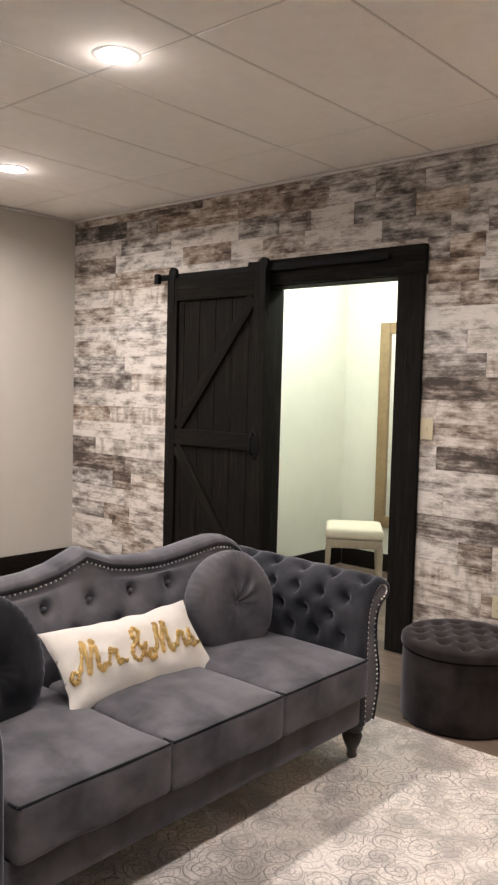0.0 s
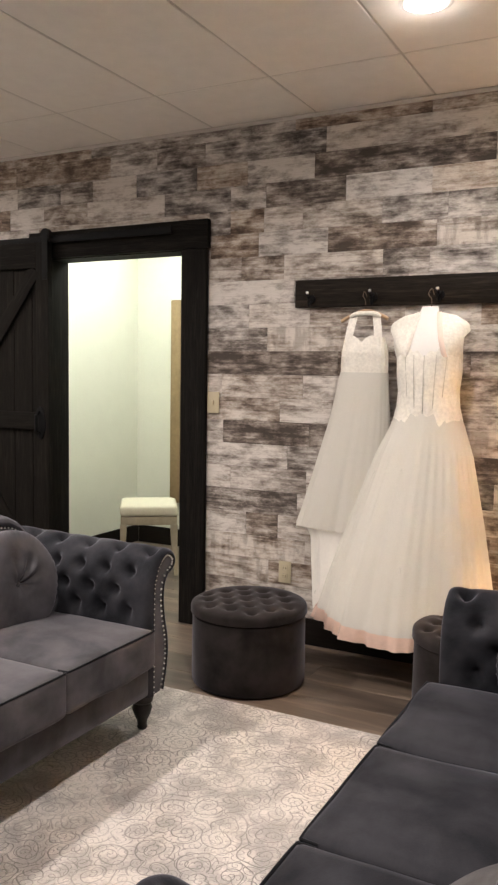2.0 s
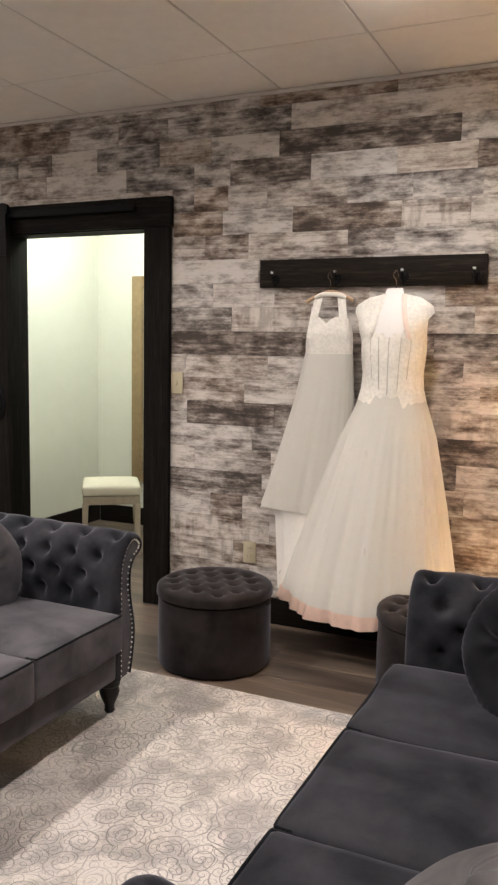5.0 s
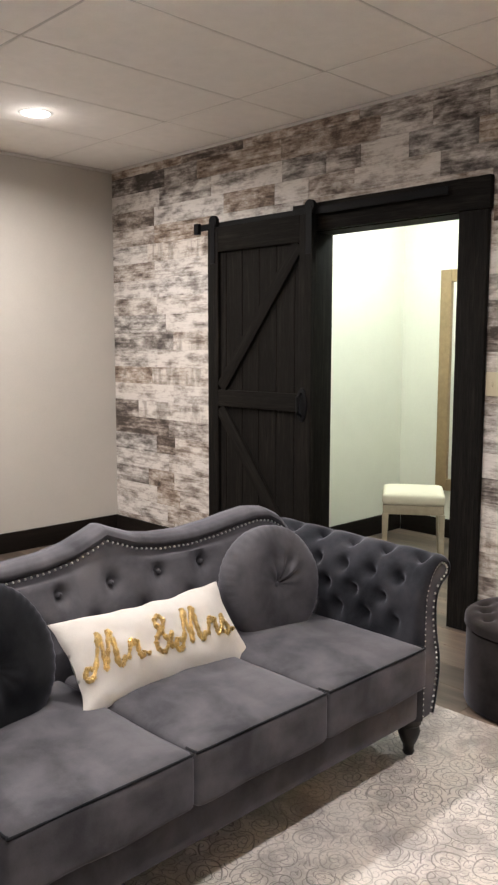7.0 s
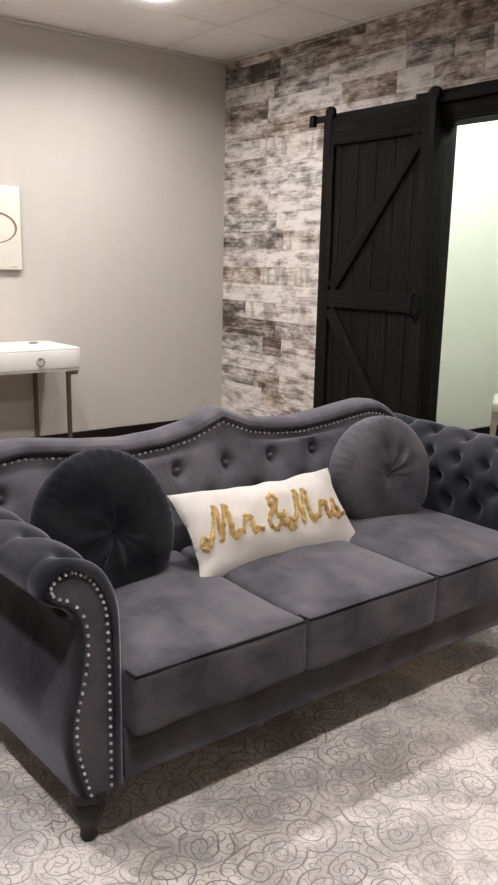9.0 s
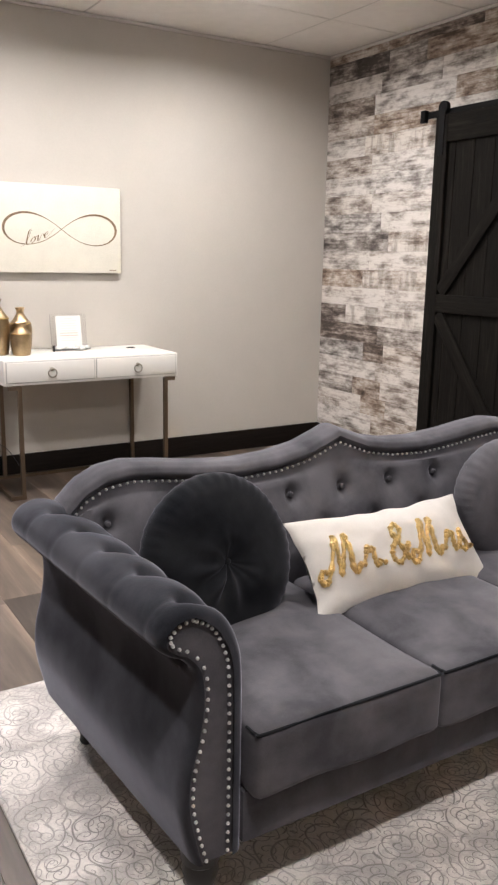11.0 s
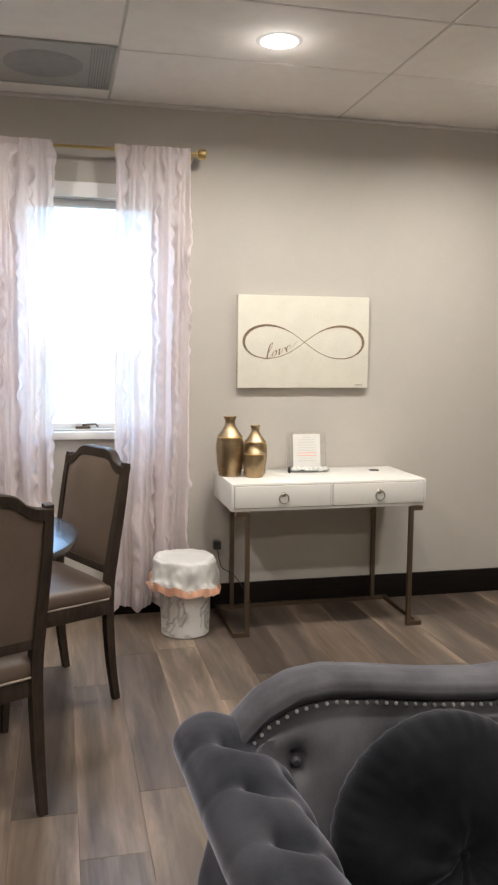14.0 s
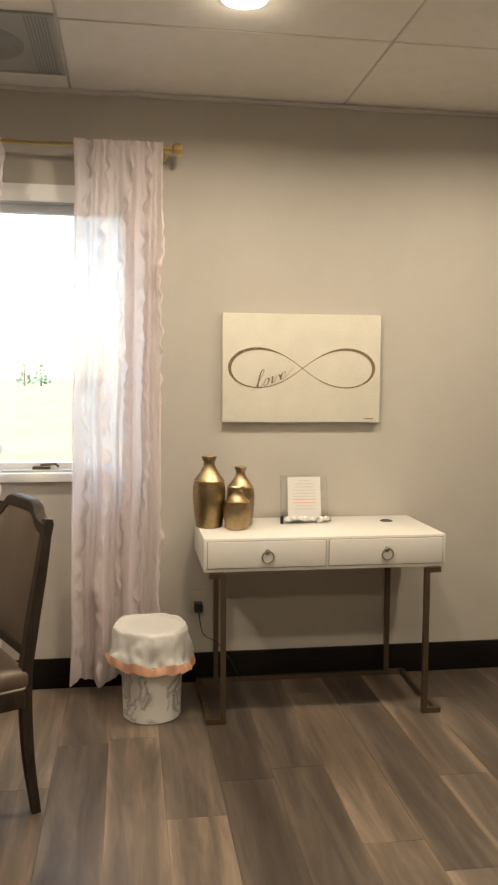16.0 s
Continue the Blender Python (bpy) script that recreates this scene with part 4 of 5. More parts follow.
SCRIPT = {
    "M": [(-0.02, 0.14), (-0.16, 0.20), (-0.24, 0.02), (-0.08, -0.10), (0.08, 0.16), (0.22, 0.62), (0.33, 1.0), (0.35, 0.55), (0.38, 0.04), (0.52, 0.52), (0.70, 1.0), (0.72, 0.5), (0.76, 0.06), (0.88, 0.02), (1.0, 0.2)],
    "r": [(-0.02, 0.08), (0.10, 0.34), (0.17, 0.52), (0.25, 0.42), (0.37, 0.45), (0.36, 0.2), (0.42, 0.02), (0.54, 0.12)],
    "s": [(0.0, 0.08), (0.14, 0.32), (0.21, 0.52), (0.26, 0.32), (0.35, 0.14), (0.24, -0.02), (0.08, 0.05)],
    "&": [(0.64, 0.02), (0.32, 0.5), (0.18, 0.82), (0.33, 1.0), (0.48, 0.82), (0.34, 0.6), (0.08, 0.36), (0.06, 0.1), (0.28, -0.02), (0.52, 0.2), (0.66, 0.44)],
    ".": [(0.0, 0.03), (0.03, 0.06), (0.06, 0.03)]}
pen_x = -2.60
for mark, step in (("M", 1.08), ("r", 0.64), (".", 0.36), ("&", 0.98), ("M", 1.08), ("r", 0.54), ("s", 0.50), (".", 0.1)):
    line = []
    for q in spline([(a, b, 0) for a, b in SCRIPT[mark]], 6):
        x, y = (pen_x + q.x + 0.18 * q.y) * 0.102, (q.y - 0.40) * 0.110
        line.append((x, y, lumbar_top(x, y / 0.89) - 0.0075))
    rnd = random.Random(mark)
    part("letter", tube(line, [0.0076 * (1 + 0.40 * rnd.uniform(-1, 1)) for _ in line], 7), GOLD_SEQUIN, lumbar, "gold sequin script letter", smooth=0)
    pen_x += step


# ---- ottomans ----
def ottoman(x, y, turn):
    o = thing("ottoman", "round taupe velvet storage ottoman with button-tufted lid", "ottoman", pose(x, y, 0, 0, 0, turn), "round ottomans by the plank wall")
    R = 0.263
    part("drum", lathe([(0, 0.006), (R - 0.02, 0.006), (R - 0.006, 0.010), (R - 0.002, 0.02), (R - 0.003, 0.16), (R - 0.004, 0.318), (R - 0.012, 0.328), (0, 0.328)], 56), VELVET_BROWN, o)
    # buttons on a diamond raster
    grid = [((i + 0.5 * (j % 2)) * 0.104, j * 0.078 - 0.02) for i in range(-4, 4) for j in range(-3, 4)]
    pts = [p for p in grid if math.hypot(*p) < 0.215]

    def lid(u, v):
        a = 2 * math.pi * u
        s = v * math.pi / 2
        q = math.sin(s) ** 0.75
        r = R * q + 0.004 * math.sin(s) ** 8
        x, y = r * math.cos(a), r * math.sin(a)
        return (x, y, crown(s, x, y))

    def crown(s, x, y):
        z = 0.332 + 0.058 * max(0, math.cos(s)) ** 0.34
        for bx, by in pts:
            z -= 0.034 * dimple(x, y, bx, by, 0.014) + 0.015 * dimple(x, y, bx, by, 0.036)
        return z

    def lid_height(x, y):
        return crown(math.asin(min(1, (math.hypot(x, y) / R) ** (4 / 3))), x, y)

    top = part("lid", sheet(lid, 110, 44, wrap=True), VELVET_BROWN, o, smooth=80)
    part("piping", tube([(R * 1.004 * math.cos(2 * math.pi * k / 64), R * 1.004 * math.sin(2 * math.pi * k / 64), 0.331) for k in range(64)], 0.004, 8, closed=True), VELVET_BROWN, top)
    for bx, by in pts:
        part("button", lathe([(0, 0.008), (0.006, 0.006), (0.009, 0.0)], 10), VELVET_BROWN, top, m=pose(bx, by, lid_height(bx, by) - 0.002))


ottoman(-1.328, 3.468, 0)
ottoman(-0.31, 3.56, 25)

# ---- coat rack and gowns on the plank wall ----
rack = thing("coat_rack", "dark stained wooden wall board with black metal hooks", "coat rack", pose(-0.825, PY, 1.792))
part("board", box(-0.56, 0.56, -0.026, -0.001, -0.042, 0.096, bevel=0.004), RACK_WOOD, rack)
for k in range(4):
    x = -0.468 + 0.327 * k
    hk = part("hook", tube(spline([(x, -0.028, 0.012), (x, -0.05, 0.01), (x, -0.07, 0.0), (x, -0.082, 0.022)], 5), 0.0055, 8), BLACK_IRON, rack)
    tube(spline([(0, -0.028, -0.012), (0, -0.05, -0.035), (0, -0.066, -0.030), (0, -0.068, -0.015)], 5), 0.005, 8, bm=(b2 := bmesh.new()))
    part("lower_prong", b2, BLACK_IRON, hk, m=pose(x, 0, 0))
    part("knob", lathe([(0, 0.007), (0.006, 0.005), (0.008, 0), (0.006, -0.005), (0, -0.007)], 14), NAIL, hk, "bright nickel knob", m=pose(x, -0.084, 0.026))
    part("plate", lathe([(0, 0), (0.022, 0), (0.022, 0.004), (0.012, 0.007), (0, 0.007)], 20), BLACK_IRON, hk, m=pose(x, -0.026, 0.0, 90, 0, 0))


def hoop(cx, cy, a, b, z, folds, depth, phase=0.0):
    def at(t):
        swell = 0.6 + 0.4 * math.sin(3 * t + 2.1 * phase)
        k = 1 + depth * (0.55 * swell * math.sin(folds * t + phase + 0.8 * math.sin(4 * t)) + 0.55 * math.sin((folds // 2) * t + 2.3 * phase) + 0.25 * math.sin((folds * 2 + 3) * t + 1.7 * phase))
        return Vector((cx + a * k * math.cos(t), cy + b * k * math.sin(t), z))
    return at


def gown_layer(rows, folds, seed, n=240, closed=False):
    """A skirt or bodice lofted through rows of (height, centre x, centre y, half width, half depth, fold depth, hem drop)."""
    rnd = random.Random(seed)
    ph = rnd.uniform(0, 6)

    def f(u, v):
        k = v * (len(rows) - 1)
        i = min(int(k), len(rows) - 2)
        z, cx, cy, a, b, d, drop = (p + (q - p) * (k - i) for p, q in zip(rows[i], rows[i + 1]))
        t = 2 * math.pi * u
        p = hoop(cx, cy, a, b, z, folds, d, ph)(t)
        p.z += drop * math.sin(t) + 0.3 * abs(drop) * math.sin(3 * t + ph)
        p.y = min(p.y, PY - 0.012)
        return p
    return sheet(f, n, 40, wrap=True)


# ball gown: boned lace bodice, tulle skirt, blush hem
gown = thing("wedding_gown", "ivory beaded ball gown with tulle skirt and blush satin hem", "dress")
CX, CY = -0.645, 3.905
part("skirt_lining", gown_layer([(1.20, CX, CY, 0.145, 0.095, 0.0, 0), (1.05, CX - 0.005, CY - 0.01, 0.20, 0.115, 0.02, 0), (0.75, CX - 0.03, CY - 0.02, 0.262, 0.14, 0.02, 0), (0.45, CX - 0.055, CY - 0.035, 0.34, 0.17, 0.025, 0), (0.26, CX - 0.060, CY - 0.055, 0.398, 0.215, 0.03, 0.02)], 13, 4), SATIN, gown)
part("tulle_skirt", gown_layer([(1.25, CX, CY, 0.146, 0.104, 0.0, 0.0), (1.17, CX, CY - 0.004, 0.176, 0.116, 0.010, 0), (1.05, CX - 0.008, CY - 0.012, 0.222, 0.132, 0.03, 0), (0.75, CX - 0.03, CY - 0.035, 0.305, 0.175, 0.035, 0), (0.45, CX - 0.055, CY - 0.055, 0.38, 0.21, 0.04, 0), (0.29, CX - 0.060, CY - 0.065, 0.418, 0.235, 0.045, 0.03)], 19, 5), TULLE, gown, "sheer ivory tulle overskirt")
part("hem_ribbon", gown_layer([(0.305, CX - 0.060, CY - 0.065, 0.422, 0.240, 0.045, 0.03), (0.248, CX - 0.062, CY - 0.067, 0.430, 0.245, 0.085, 0.034)], 19, 5), BLUSH, gown, "wide blush satin ribbon hem")


def bodice(cx, cy, rows, point=0.0, sweet=0.45):
    def f(u, v):
        k = v * (len(rows) - 1)
        i = min(int(k), len(rows) - 2)
        z, a, b = (p + (q - p) * (k - i) for p, q in zip(rows[i], rows[i + 1]))
        t = 2 * math.pi * u
        front = max(0, -math.sin(t))
        z -= point * v ** 3 * max(0, 1 - abs(math.cos(t)) * 1.25) * front
        if v < 0.35:
            z -= (0.35 - v) * 0.22 * sweet * front * max(0, 1 - abs(math.cos(t)) * 2.2)
            z += (0.35 - v) * 0.06 * sweet * front * math.sin(min(1, abs(math.cos(t)) * 1.4) * math.pi)
        rib = 1 + 0.012 * math.cos(18 * t)
        return (cx + a * rib * math.cos(t), min(cy + b * rib * math.sin(t), PY - 0.012), z)
    return sheet(f, 96, 30, wrap=True)


part("bodice", bodice(CX, CY, [(1.545, 0.140, 0.096), (1.50, 0.150, 0.106), (1.43, 0.150, 0.108), (1.34, 0.140, 0.105), (1.27, 0.146, 0.107), (1.215, 0.160, 0.118)], 0.105), LACE, gown, "boned lace bodice with beading")
for sd in (-1, 1):
    def shoulder(u, v, sd=sd):
        """Upper bodice from the neckline (u = 0) out to the shoulder edge (u = 1), top to bottom."""
        inner = level([(0, 0.042), (0.5, 0.066), (1.0, 0.094)], v)
        outer = level([(0, 0.120), (0.12, 0.178), (0.3, 0.184), (0.5, 0.162), (1.0, 0.154)], v)
        x = inner + (outer - inner) * u
        top = 1.702 - 0.30 * max(0, x - 0.04) ** 1.15
        z = top + (1.475 - top) * v + 0.02 * v * u
        return (CX + sd * x, CY - (0.02 + 0.09 * math.sin(v * math.pi / 2)) * math.sqrt(max(0.0, 1 - (x / (0.20 - 0.042 * v)) ** 2)) - 0.003 + 0.022 * v ** 5, z)
    part("shoulder_panel", sheet(shoulder, 14, 20), LACE, gown)
    def ribbon(u, v, sd=sd):
        a = Vector(shoulder(0, v * 0.9))
        return a + Vector((sd * 0.024 * (u - 0.4), -0.006 - 0.004 * math.sin(u * math.pi), 0))
    part("shoulder_strap", sheet(ribbon, 4, 14), PALE_BLUSH if sd > 0 else LACE, gown, "pale blush ribbon strap" if sd > 0 else "")


def bust(u, v):
    w = 0.036 + 0.070 * v
    return (CX + (u - 0.5) * 2 * w, CY - 0.020 - 0.080 * math.sin(v * math.pi / 2) + (0.004 + 0.016 * v) * (2 * u - 1) ** 2, 1.728 - 0.23 * v)


part("bust_form", sheet(bust, 18, 16), LINING, gown, "white inner lining at the neck")
for x in (-0.088, -0.045, 0.004, 0.058, 0.100):
    seam = [(CX + x * (1 - 0.22 * q), CY - (0.102 + 0.006 * math.sin(q * math.pi)) * math.sqrt(1 - (x / 0.150) ** 2) - 0.002, 1.505 - 0.26 * q) for q in (k / 10 for k in range(11))]
    part("boning", tube(seam, 0.0024, 6), BEADING, gown, "silver beaded boning seam")
part("hanger_hook", tube(spline([(CX, CY, 1.72), (CX, CY, 1.76), (CX - 0.02, CY + 0.02, 1.79), (CX - 0.015, 3.965, 1.815), (CX - 0.01, 3.985, 1.79)], 6), 0.0018, 8), BRONZE_TUBE, gown)
for k in range(20):
    rnd = random.Random(100 + k)
    t = -math.pi * rnd.uniform(0.05, 0.95)
    v = rnd.random()
    z = 1.15 - 0.9 * v
    a, b = 0.175 + 0.27 * v, 0.115 + 0.12 * v
    bm = lathe([(0, 0.002), (0.010, 0.001), (0.012, 0)], 7)
    bmesh.ops.transform(bm, matrix=Matrix.Diagonal((rnd.uniform(0.4, 0.8), rnd.uniform(0.8, 2.0), 1, 1)), verts=bm.verts)
    part("applique", bm, TULLE, gown, m=facing(CX - 0.08 * v + a * 1.06 * math.cos(t), CY - 0.065 * v + b * 1.09 * math.sin(t), z, (math.cos(t) * b, math.sin(t) * a, 0.1)))

# slip gown with straps and a high-low tulle skirt
g2 = thing("wedding_gown", "ivory halter gown with layered tulle skirt on a wooden hanger", "dress")
DX, DY = -0.975, 3.955
part("underskirt", gown_layer([(1.40, DX, DY, 0.112, 0.06, 0.0, 0), (1.0, DX - 0.045, DY, 0.160, 0.082, 0.03, 0), (0.68, DX - 0.09, DY, 0.205, 0.09, 0.04, 0), (0.60, DX - 0.085, DY, 0.175, 0.085, 0.07, 0), (0.24, DX - 0.075, DY, 0.165, 0.085, 0.10, 0.0)], 9, 8), SATIN, g2)
part("tulle_skirt", gown_layer([(1.425, DX, DY, 0.120, 0.07, 0.01, 0), (1.2, DX - 0.02, DY, 0.15, 0.085, 0.03, 0), (0.9, DX - 0.065, DY - 0.005, 0.195, 0.095, 0.04, 0), (0.64, DX - 0.105, DY - 0.01, 0.235, 0.10, 0.07, -0.02)], 11, 9), TULLE, g2, "layered ivory tulle skirt")
part("tulle_flounce", gown_layer([(1.415, DX, DY, 0.117, 0.066, 0.01, 0), (1.15, DX - 0.03, DY, 0.15, 0.08, 0.03, 0), (0.85, DX - 0.07, DY - 0.004, 0.195, 0.09, 0.045, 0), (0.655, DX - 0.10, DY - 0.008, 0.225, 0.095, 0.08, -0.02)], 15, 19), TULLE, g2)
part("bodice", bodice(DX, DY, [(1.595, 0.100, 0.052), (1.52, 0.115, 0.066), (1.46, 0.118, 0.066), (1.41, 0.117, 0.065)], 0.0, 0.35), LACE, g2)
for sd in (-1, 1):
    st = sheet(lambda u, v: (DX + sd * (0.078 + 0.040 * (u - 0.5) - 0.022 * v * v), DY - 0.047 + 0.040 * v, 1.50 + 0.195 * v), 4, 12)
    part("strap", st, LACE, g2)
part("yoke", tube(spline([(DX - 0.075, DY, 1.69), (DX - 0.04, DY - 0.01, 1.705), (DX + 0.04, DY - 0.01, 1.705), (DX + 0.075, DY, 1.69)], 6), 0.012, 8), LACE, g2)
hg = tube(spline([(DX - 0.125, DY + 0.005, 1.672), (DX - 0.07, DY + 0.005, 1.70), (DX, DY + 0.005, 1.720), (DX + 0.07, DY + 0.005, 1.70), (DX + 0.11, DY + 0.005, 1.680)], 6), 0.009, 8)
part("hanger", hg, HANGER_WOOD, g2, "pale wooden hanger")
part("hanger_hook", tube(spline([(DX, DY, 1.72), (DX - 0.004, DY, 1.77), (DX - 0.02, DY + 0.01, 1.79), (DX - 0.02, 3.985, 1.815), (DX - 0.01, 3.995, 1.79)], 6), 0.0018, 8), BRONZE_TUBE, g2)


def wall_plate(x, z, kind, label):
    p = thing(kind, label, kind.replace("_", " "), pose(x, PY - 0.001, z))
    part("plate", box(-0.036, 0.036, -0.006, 0.0, -0.058, 0.058, bevel=0.003), ALMOND, p)
    if kind == "light_switch":
        part("toggle", box(-0.005, 0.005, -0.016, -0.006, -0.012, 0.012, bevel=0.002), ALMOND, p)
    else:
        for dz in (-0.022, 0.022):
            rc = part("receptacle", box(-0.017, 0.017, -0.009, -0.006, dz - 0.014, dz + 0.014, bevel=0.003), ALMOND, p)
            for dx in (-0.007, 0.007):
                part("slot", box(dx - 0.0012, dx + 0.0012, -0.0096, -0.009, dz - 0.004, dz + 0.006), BLACK_PLASTIC, rc, smooth=0)


wall_plate(-1.872, 1.252, "light_switch", "almond toggle light switch on the plank wall")
wall_plate(-1.422, 0.367, "power_outlet", "almond duplex outlet low on the plank wall")

# ---- fitting room ----
stool = thing("stool", "small greyed wooden stool with cream padded seat", "stool", pose(-2.93, 4.98, 0, 0, 0, 35))
part("seat", soft_box(0.40, 0.42, 0.075, 0.025, 10, 0.012), CREAM_CLOTH, stool, smooth=70, m=pose(0, 0, 0.452))
for b in ((-0.185, 0.185, -0.20, -0.175), (-0.185, 0.185, 0.175, 0.20), (-0.195, -0.17, -0.17, 0.17), (0.17, 0.195, -0.17, 0.17)):
    part("apron", box(*b, 0.355, 0.414, bevel=0.004), STOOL_WOOD, stool)
for sx in (-1, 1):
    for sy in (-1, 1):
        lg = bmesh.new()
        tube([(sx * 0.178, sy * 0.188, 0.36), (sx * 0.18, sy * 0.19, 0.2), (sx * 0.188, sy * 0.198, 0.0)], [0.020, 0.017, 0.012], bm=lg, square=True)
        part("leg", lg, STOOL_WOOD, stool)
mirror = thing("wall_mirror", "tall mirror in a gilded wooden frame", "mirror", pose(-2.93, NORTH, 0))
for b in ((-0.30, -0.21, 0.36, 1.99), (0.21, 0.30, 0.36, 1.99), (-0.21, 0.21, 0.36, 0.45), (-0.21, 0.21, 1.90, 1.99)):
    part("mirror_frame", box(b[0], b[1], -0.045, -0.004, b[2], b[3], bevel=0.01), GILT, mirror)
part("mirror_glass", box(-0.215, 0.215, -0.024, -0.012, 0.445, 1.905), MIRROR, mirror, smooth=0)
hook = thing("wall_hook", "small white metal hook on the fitting room wall", "hook", pose(-3.58, 4.62, 1.56))
part("plate", box(0.0, 0.004, -0.012, 0.012, -0.02, 0.03, bevel=0.002), NAIL, hook)
part("prong", tube(spline([(0.004, 0, 0), (0.03, 0, -0.008), (0.045, 0, 0.012)], 6), 0.004, 8), NAIL, hook)

# ---- desk and what stands on it ----
desk = thing("desk", "white lacquered writing desk with two drawers on bronze legs", "desk", pose(-4.72, 2.108, 0))
part("case", box(-0.285, 0.205, -0.521, 0.521, 0.645, 0.785, bevel=0.004), WHITE_LACQUER, desk)
for y0, y1 in ((-0.505, -0.008), (0.008, 0.505)):
    # dark sheet behind the drawer paints the shade in its gap
    part("gap_shade", box(0.2035, 0.2065, y0 - 0.003, y1 + 0.003, 0.659, 0.775), VENT_GAP_DARK, desk, smooth=0)
    dr = part("drawer", box(0.203, 0.212, y0, y1, 0.662, 0.772, bevel=0.003), WHITE_LACQUER, desk)
    c = (y0 + y1) / 2
    part("pull_plate", lathe([(0, 0), (0.011, 0), (0.012, 0.006), (0.006, 0.014), (0, 0.014)], 18), NICKEL, dr, m=pose(0.211, c, 0.728, 0, 90, 0))
    part("ring_pull", tube([(0.226, c + 0.024 * math.sin(2 * math.pi * k / 28), 0.708 + 0.024 * math.cos(2 * math.pi * k / 28)) for k in range(28)], 0.0038, 8, closed=True), NICKEL, dr, "dull nickel ring pull")
for sd in (-1, 1):
    ya, yb = sd * 0.44, sd * 0.50
    for x in (0.205, -0.26):
        ya = sd * (0.44 if x > 0 else 0.42)
        part("leg", tube([(x, ya, 0.014), (x, ya, 0.64)], 0.011, square=True), BRONZE_TUBE, desk)
        part("foot", tube([(x, ya - sd * 0.0125, 0.0125), (x, yb + sd * 0.0125, 0.0125)], 0.011, square=True), BRONZE_TUBE, desk)
        part("top_bar", tube([(x, ya, 0.632), (x, yb, 0.632)], 0.011, square=True), BRONZE_TUBE, desk)
    part("runner", tube([(-0.25, yb, 0.0125), (0.195, yb, 0.0125)], 0.011, square=True), BRONZE_TUBE, desk)
part("stretcher", tube([(-0.26, -0.42, 0.0125), (-0.26, 0.42, 0.0125)], 0.010, square=True), BRONZE_TUBE, desk)
part("cable_grommet", lathe([(0, 0.001), (0.020, 0.001), (0.022, 0.004), (0.028, 0.003), (0.030, 0.0)], 28), BLACK_PLASTIC, desk, "dark round cable grommet", m=pose(-0.135, 0.365, 0.785))


def vase(x, y, h, r, neck, label):
    v = thing("vase", label, "vase", pose(x, y, 0.785), "gold vases on the desk")
    pr = [(0, 0), (0.72 * r, 0.0), (0.80 * r, 0.01 * h), (0.93 * r, 0.22 * h), (r, 0.45 * h), (0.99 * r, 0.56 * h), (0.90 * r, 0.645 * h), (0.92 * r, 0.665 * h), (0.80 * r, 0.70 * h), (0.55 * r, 0.78 * h), (neck, 0.87 * h), (neck * 0.98, 0.92 * h),
          (neck * 1.25, 0.975 * h), (neck * 1.4, h), (neck * 1.25, h), (neck * 0.85, 0.92 * h), (neck * 0.85, 0.84 * h), (0, 0.8 * h)]
    part("body", lathe(pr, 40), VASE_GOLD, v)
    part("band", lathe([(0.915 * r, 0.640 * h), (0.955 * r, 0.650 * h), (0.955 * r, 0.662 * h), (0.92 * r, 0.67 * h)], 40), BRASS, v)


vase(-4.80, 1.636, 0.315, 0.073, 0.026, "tall hammered gold bottle vase")
vase(-4.835, 1.782, 0.262, 0.064, 0.021, "mid-height hammered gold bottle vase")
vase(-4.735, 1.752, 0.185, 0.060, 0.026, "small hammered gold vase")

sign = thing("sign_holder", "clear acrylic sign holder with a printed white sheet", "sign", pose(-4.885, 2.09, 0.785, 0, 0, 90) @ pose(0, 0, 0, -9, 0, 0))
part("holder", box(-0.11, 0.11, -0.003, 0.003, 0.0, 0.215, bevel=0.001), ACRYLIC, sign)
part("foot", box(-0.11, 0.11, -0.06, -0.003, 0.0, 0.004, bevel=0.001), ACRYLIC, sign)
sh = part("sheet", box(-0.078, 0.078, -0.0042, -0.0034, 0.015, 0.205), PAPER, sign, smooth=0)
for k, (w, c) in enumerate([(0.05, 0), (0.10, 0), (0.09, 0), (0.11, 0), (0.10, 0), (0.105, 0), (0.11, 1), (0.11, 1), (0.08, 0), (0.10, 0)]):
    part("print_line", box(-w / 2, w / 2, -0.0048, -0.0043, 0.186 - k * 0.0145, 0.190 - k * 0.0145), RED_INK if c else GREY_INK, sh, smooth=0)
flower = thing("paper_rosettes", "small white paper rosettes at the sign's foot", "decoration", pose(-4.855, 2.09, 0.789))
for k in range(7):
    rnd = random.Random(k)
    part("rosette", lathe([(0, 0.018), (0.008, 0.022), (0.012, 0.014), (0.019, 0.016), (0.021, 0.004), (0.012, 0.0)], 9), PAPER, flower, m=pose(rnd.uniform(0.0, 0.02), -0.09 + 0.03 * k, rnd.uniform(0, 0.006), rnd.uniform(-20, 20), rnd.uniform(-20, 20), 0))
# small black clip beside the sign, shaped as a short barrel
pen = thing("black_clip", "small black clip standing on the desk", "pen", pose(-4.83, 1.972, 0.785))
part("barrel", lathe([(0, 0), (0.0065, 0), (0.007, 0.028), (0.005, 0.036), (0, 0.036)], 12), BLACK_PLASTIC, pen)

# canvas over the desk
art = thing("canvas_art", "cream canvas with a brushed infinity loop reading love", "picture", pose(WX, 2.0925, 1.493, 0, 0, 90))
part("canvas", box(-0.378, 0.378, -0.034, -0.002, -0.253, 0.253, bevel=0.004), CANVAS, art)


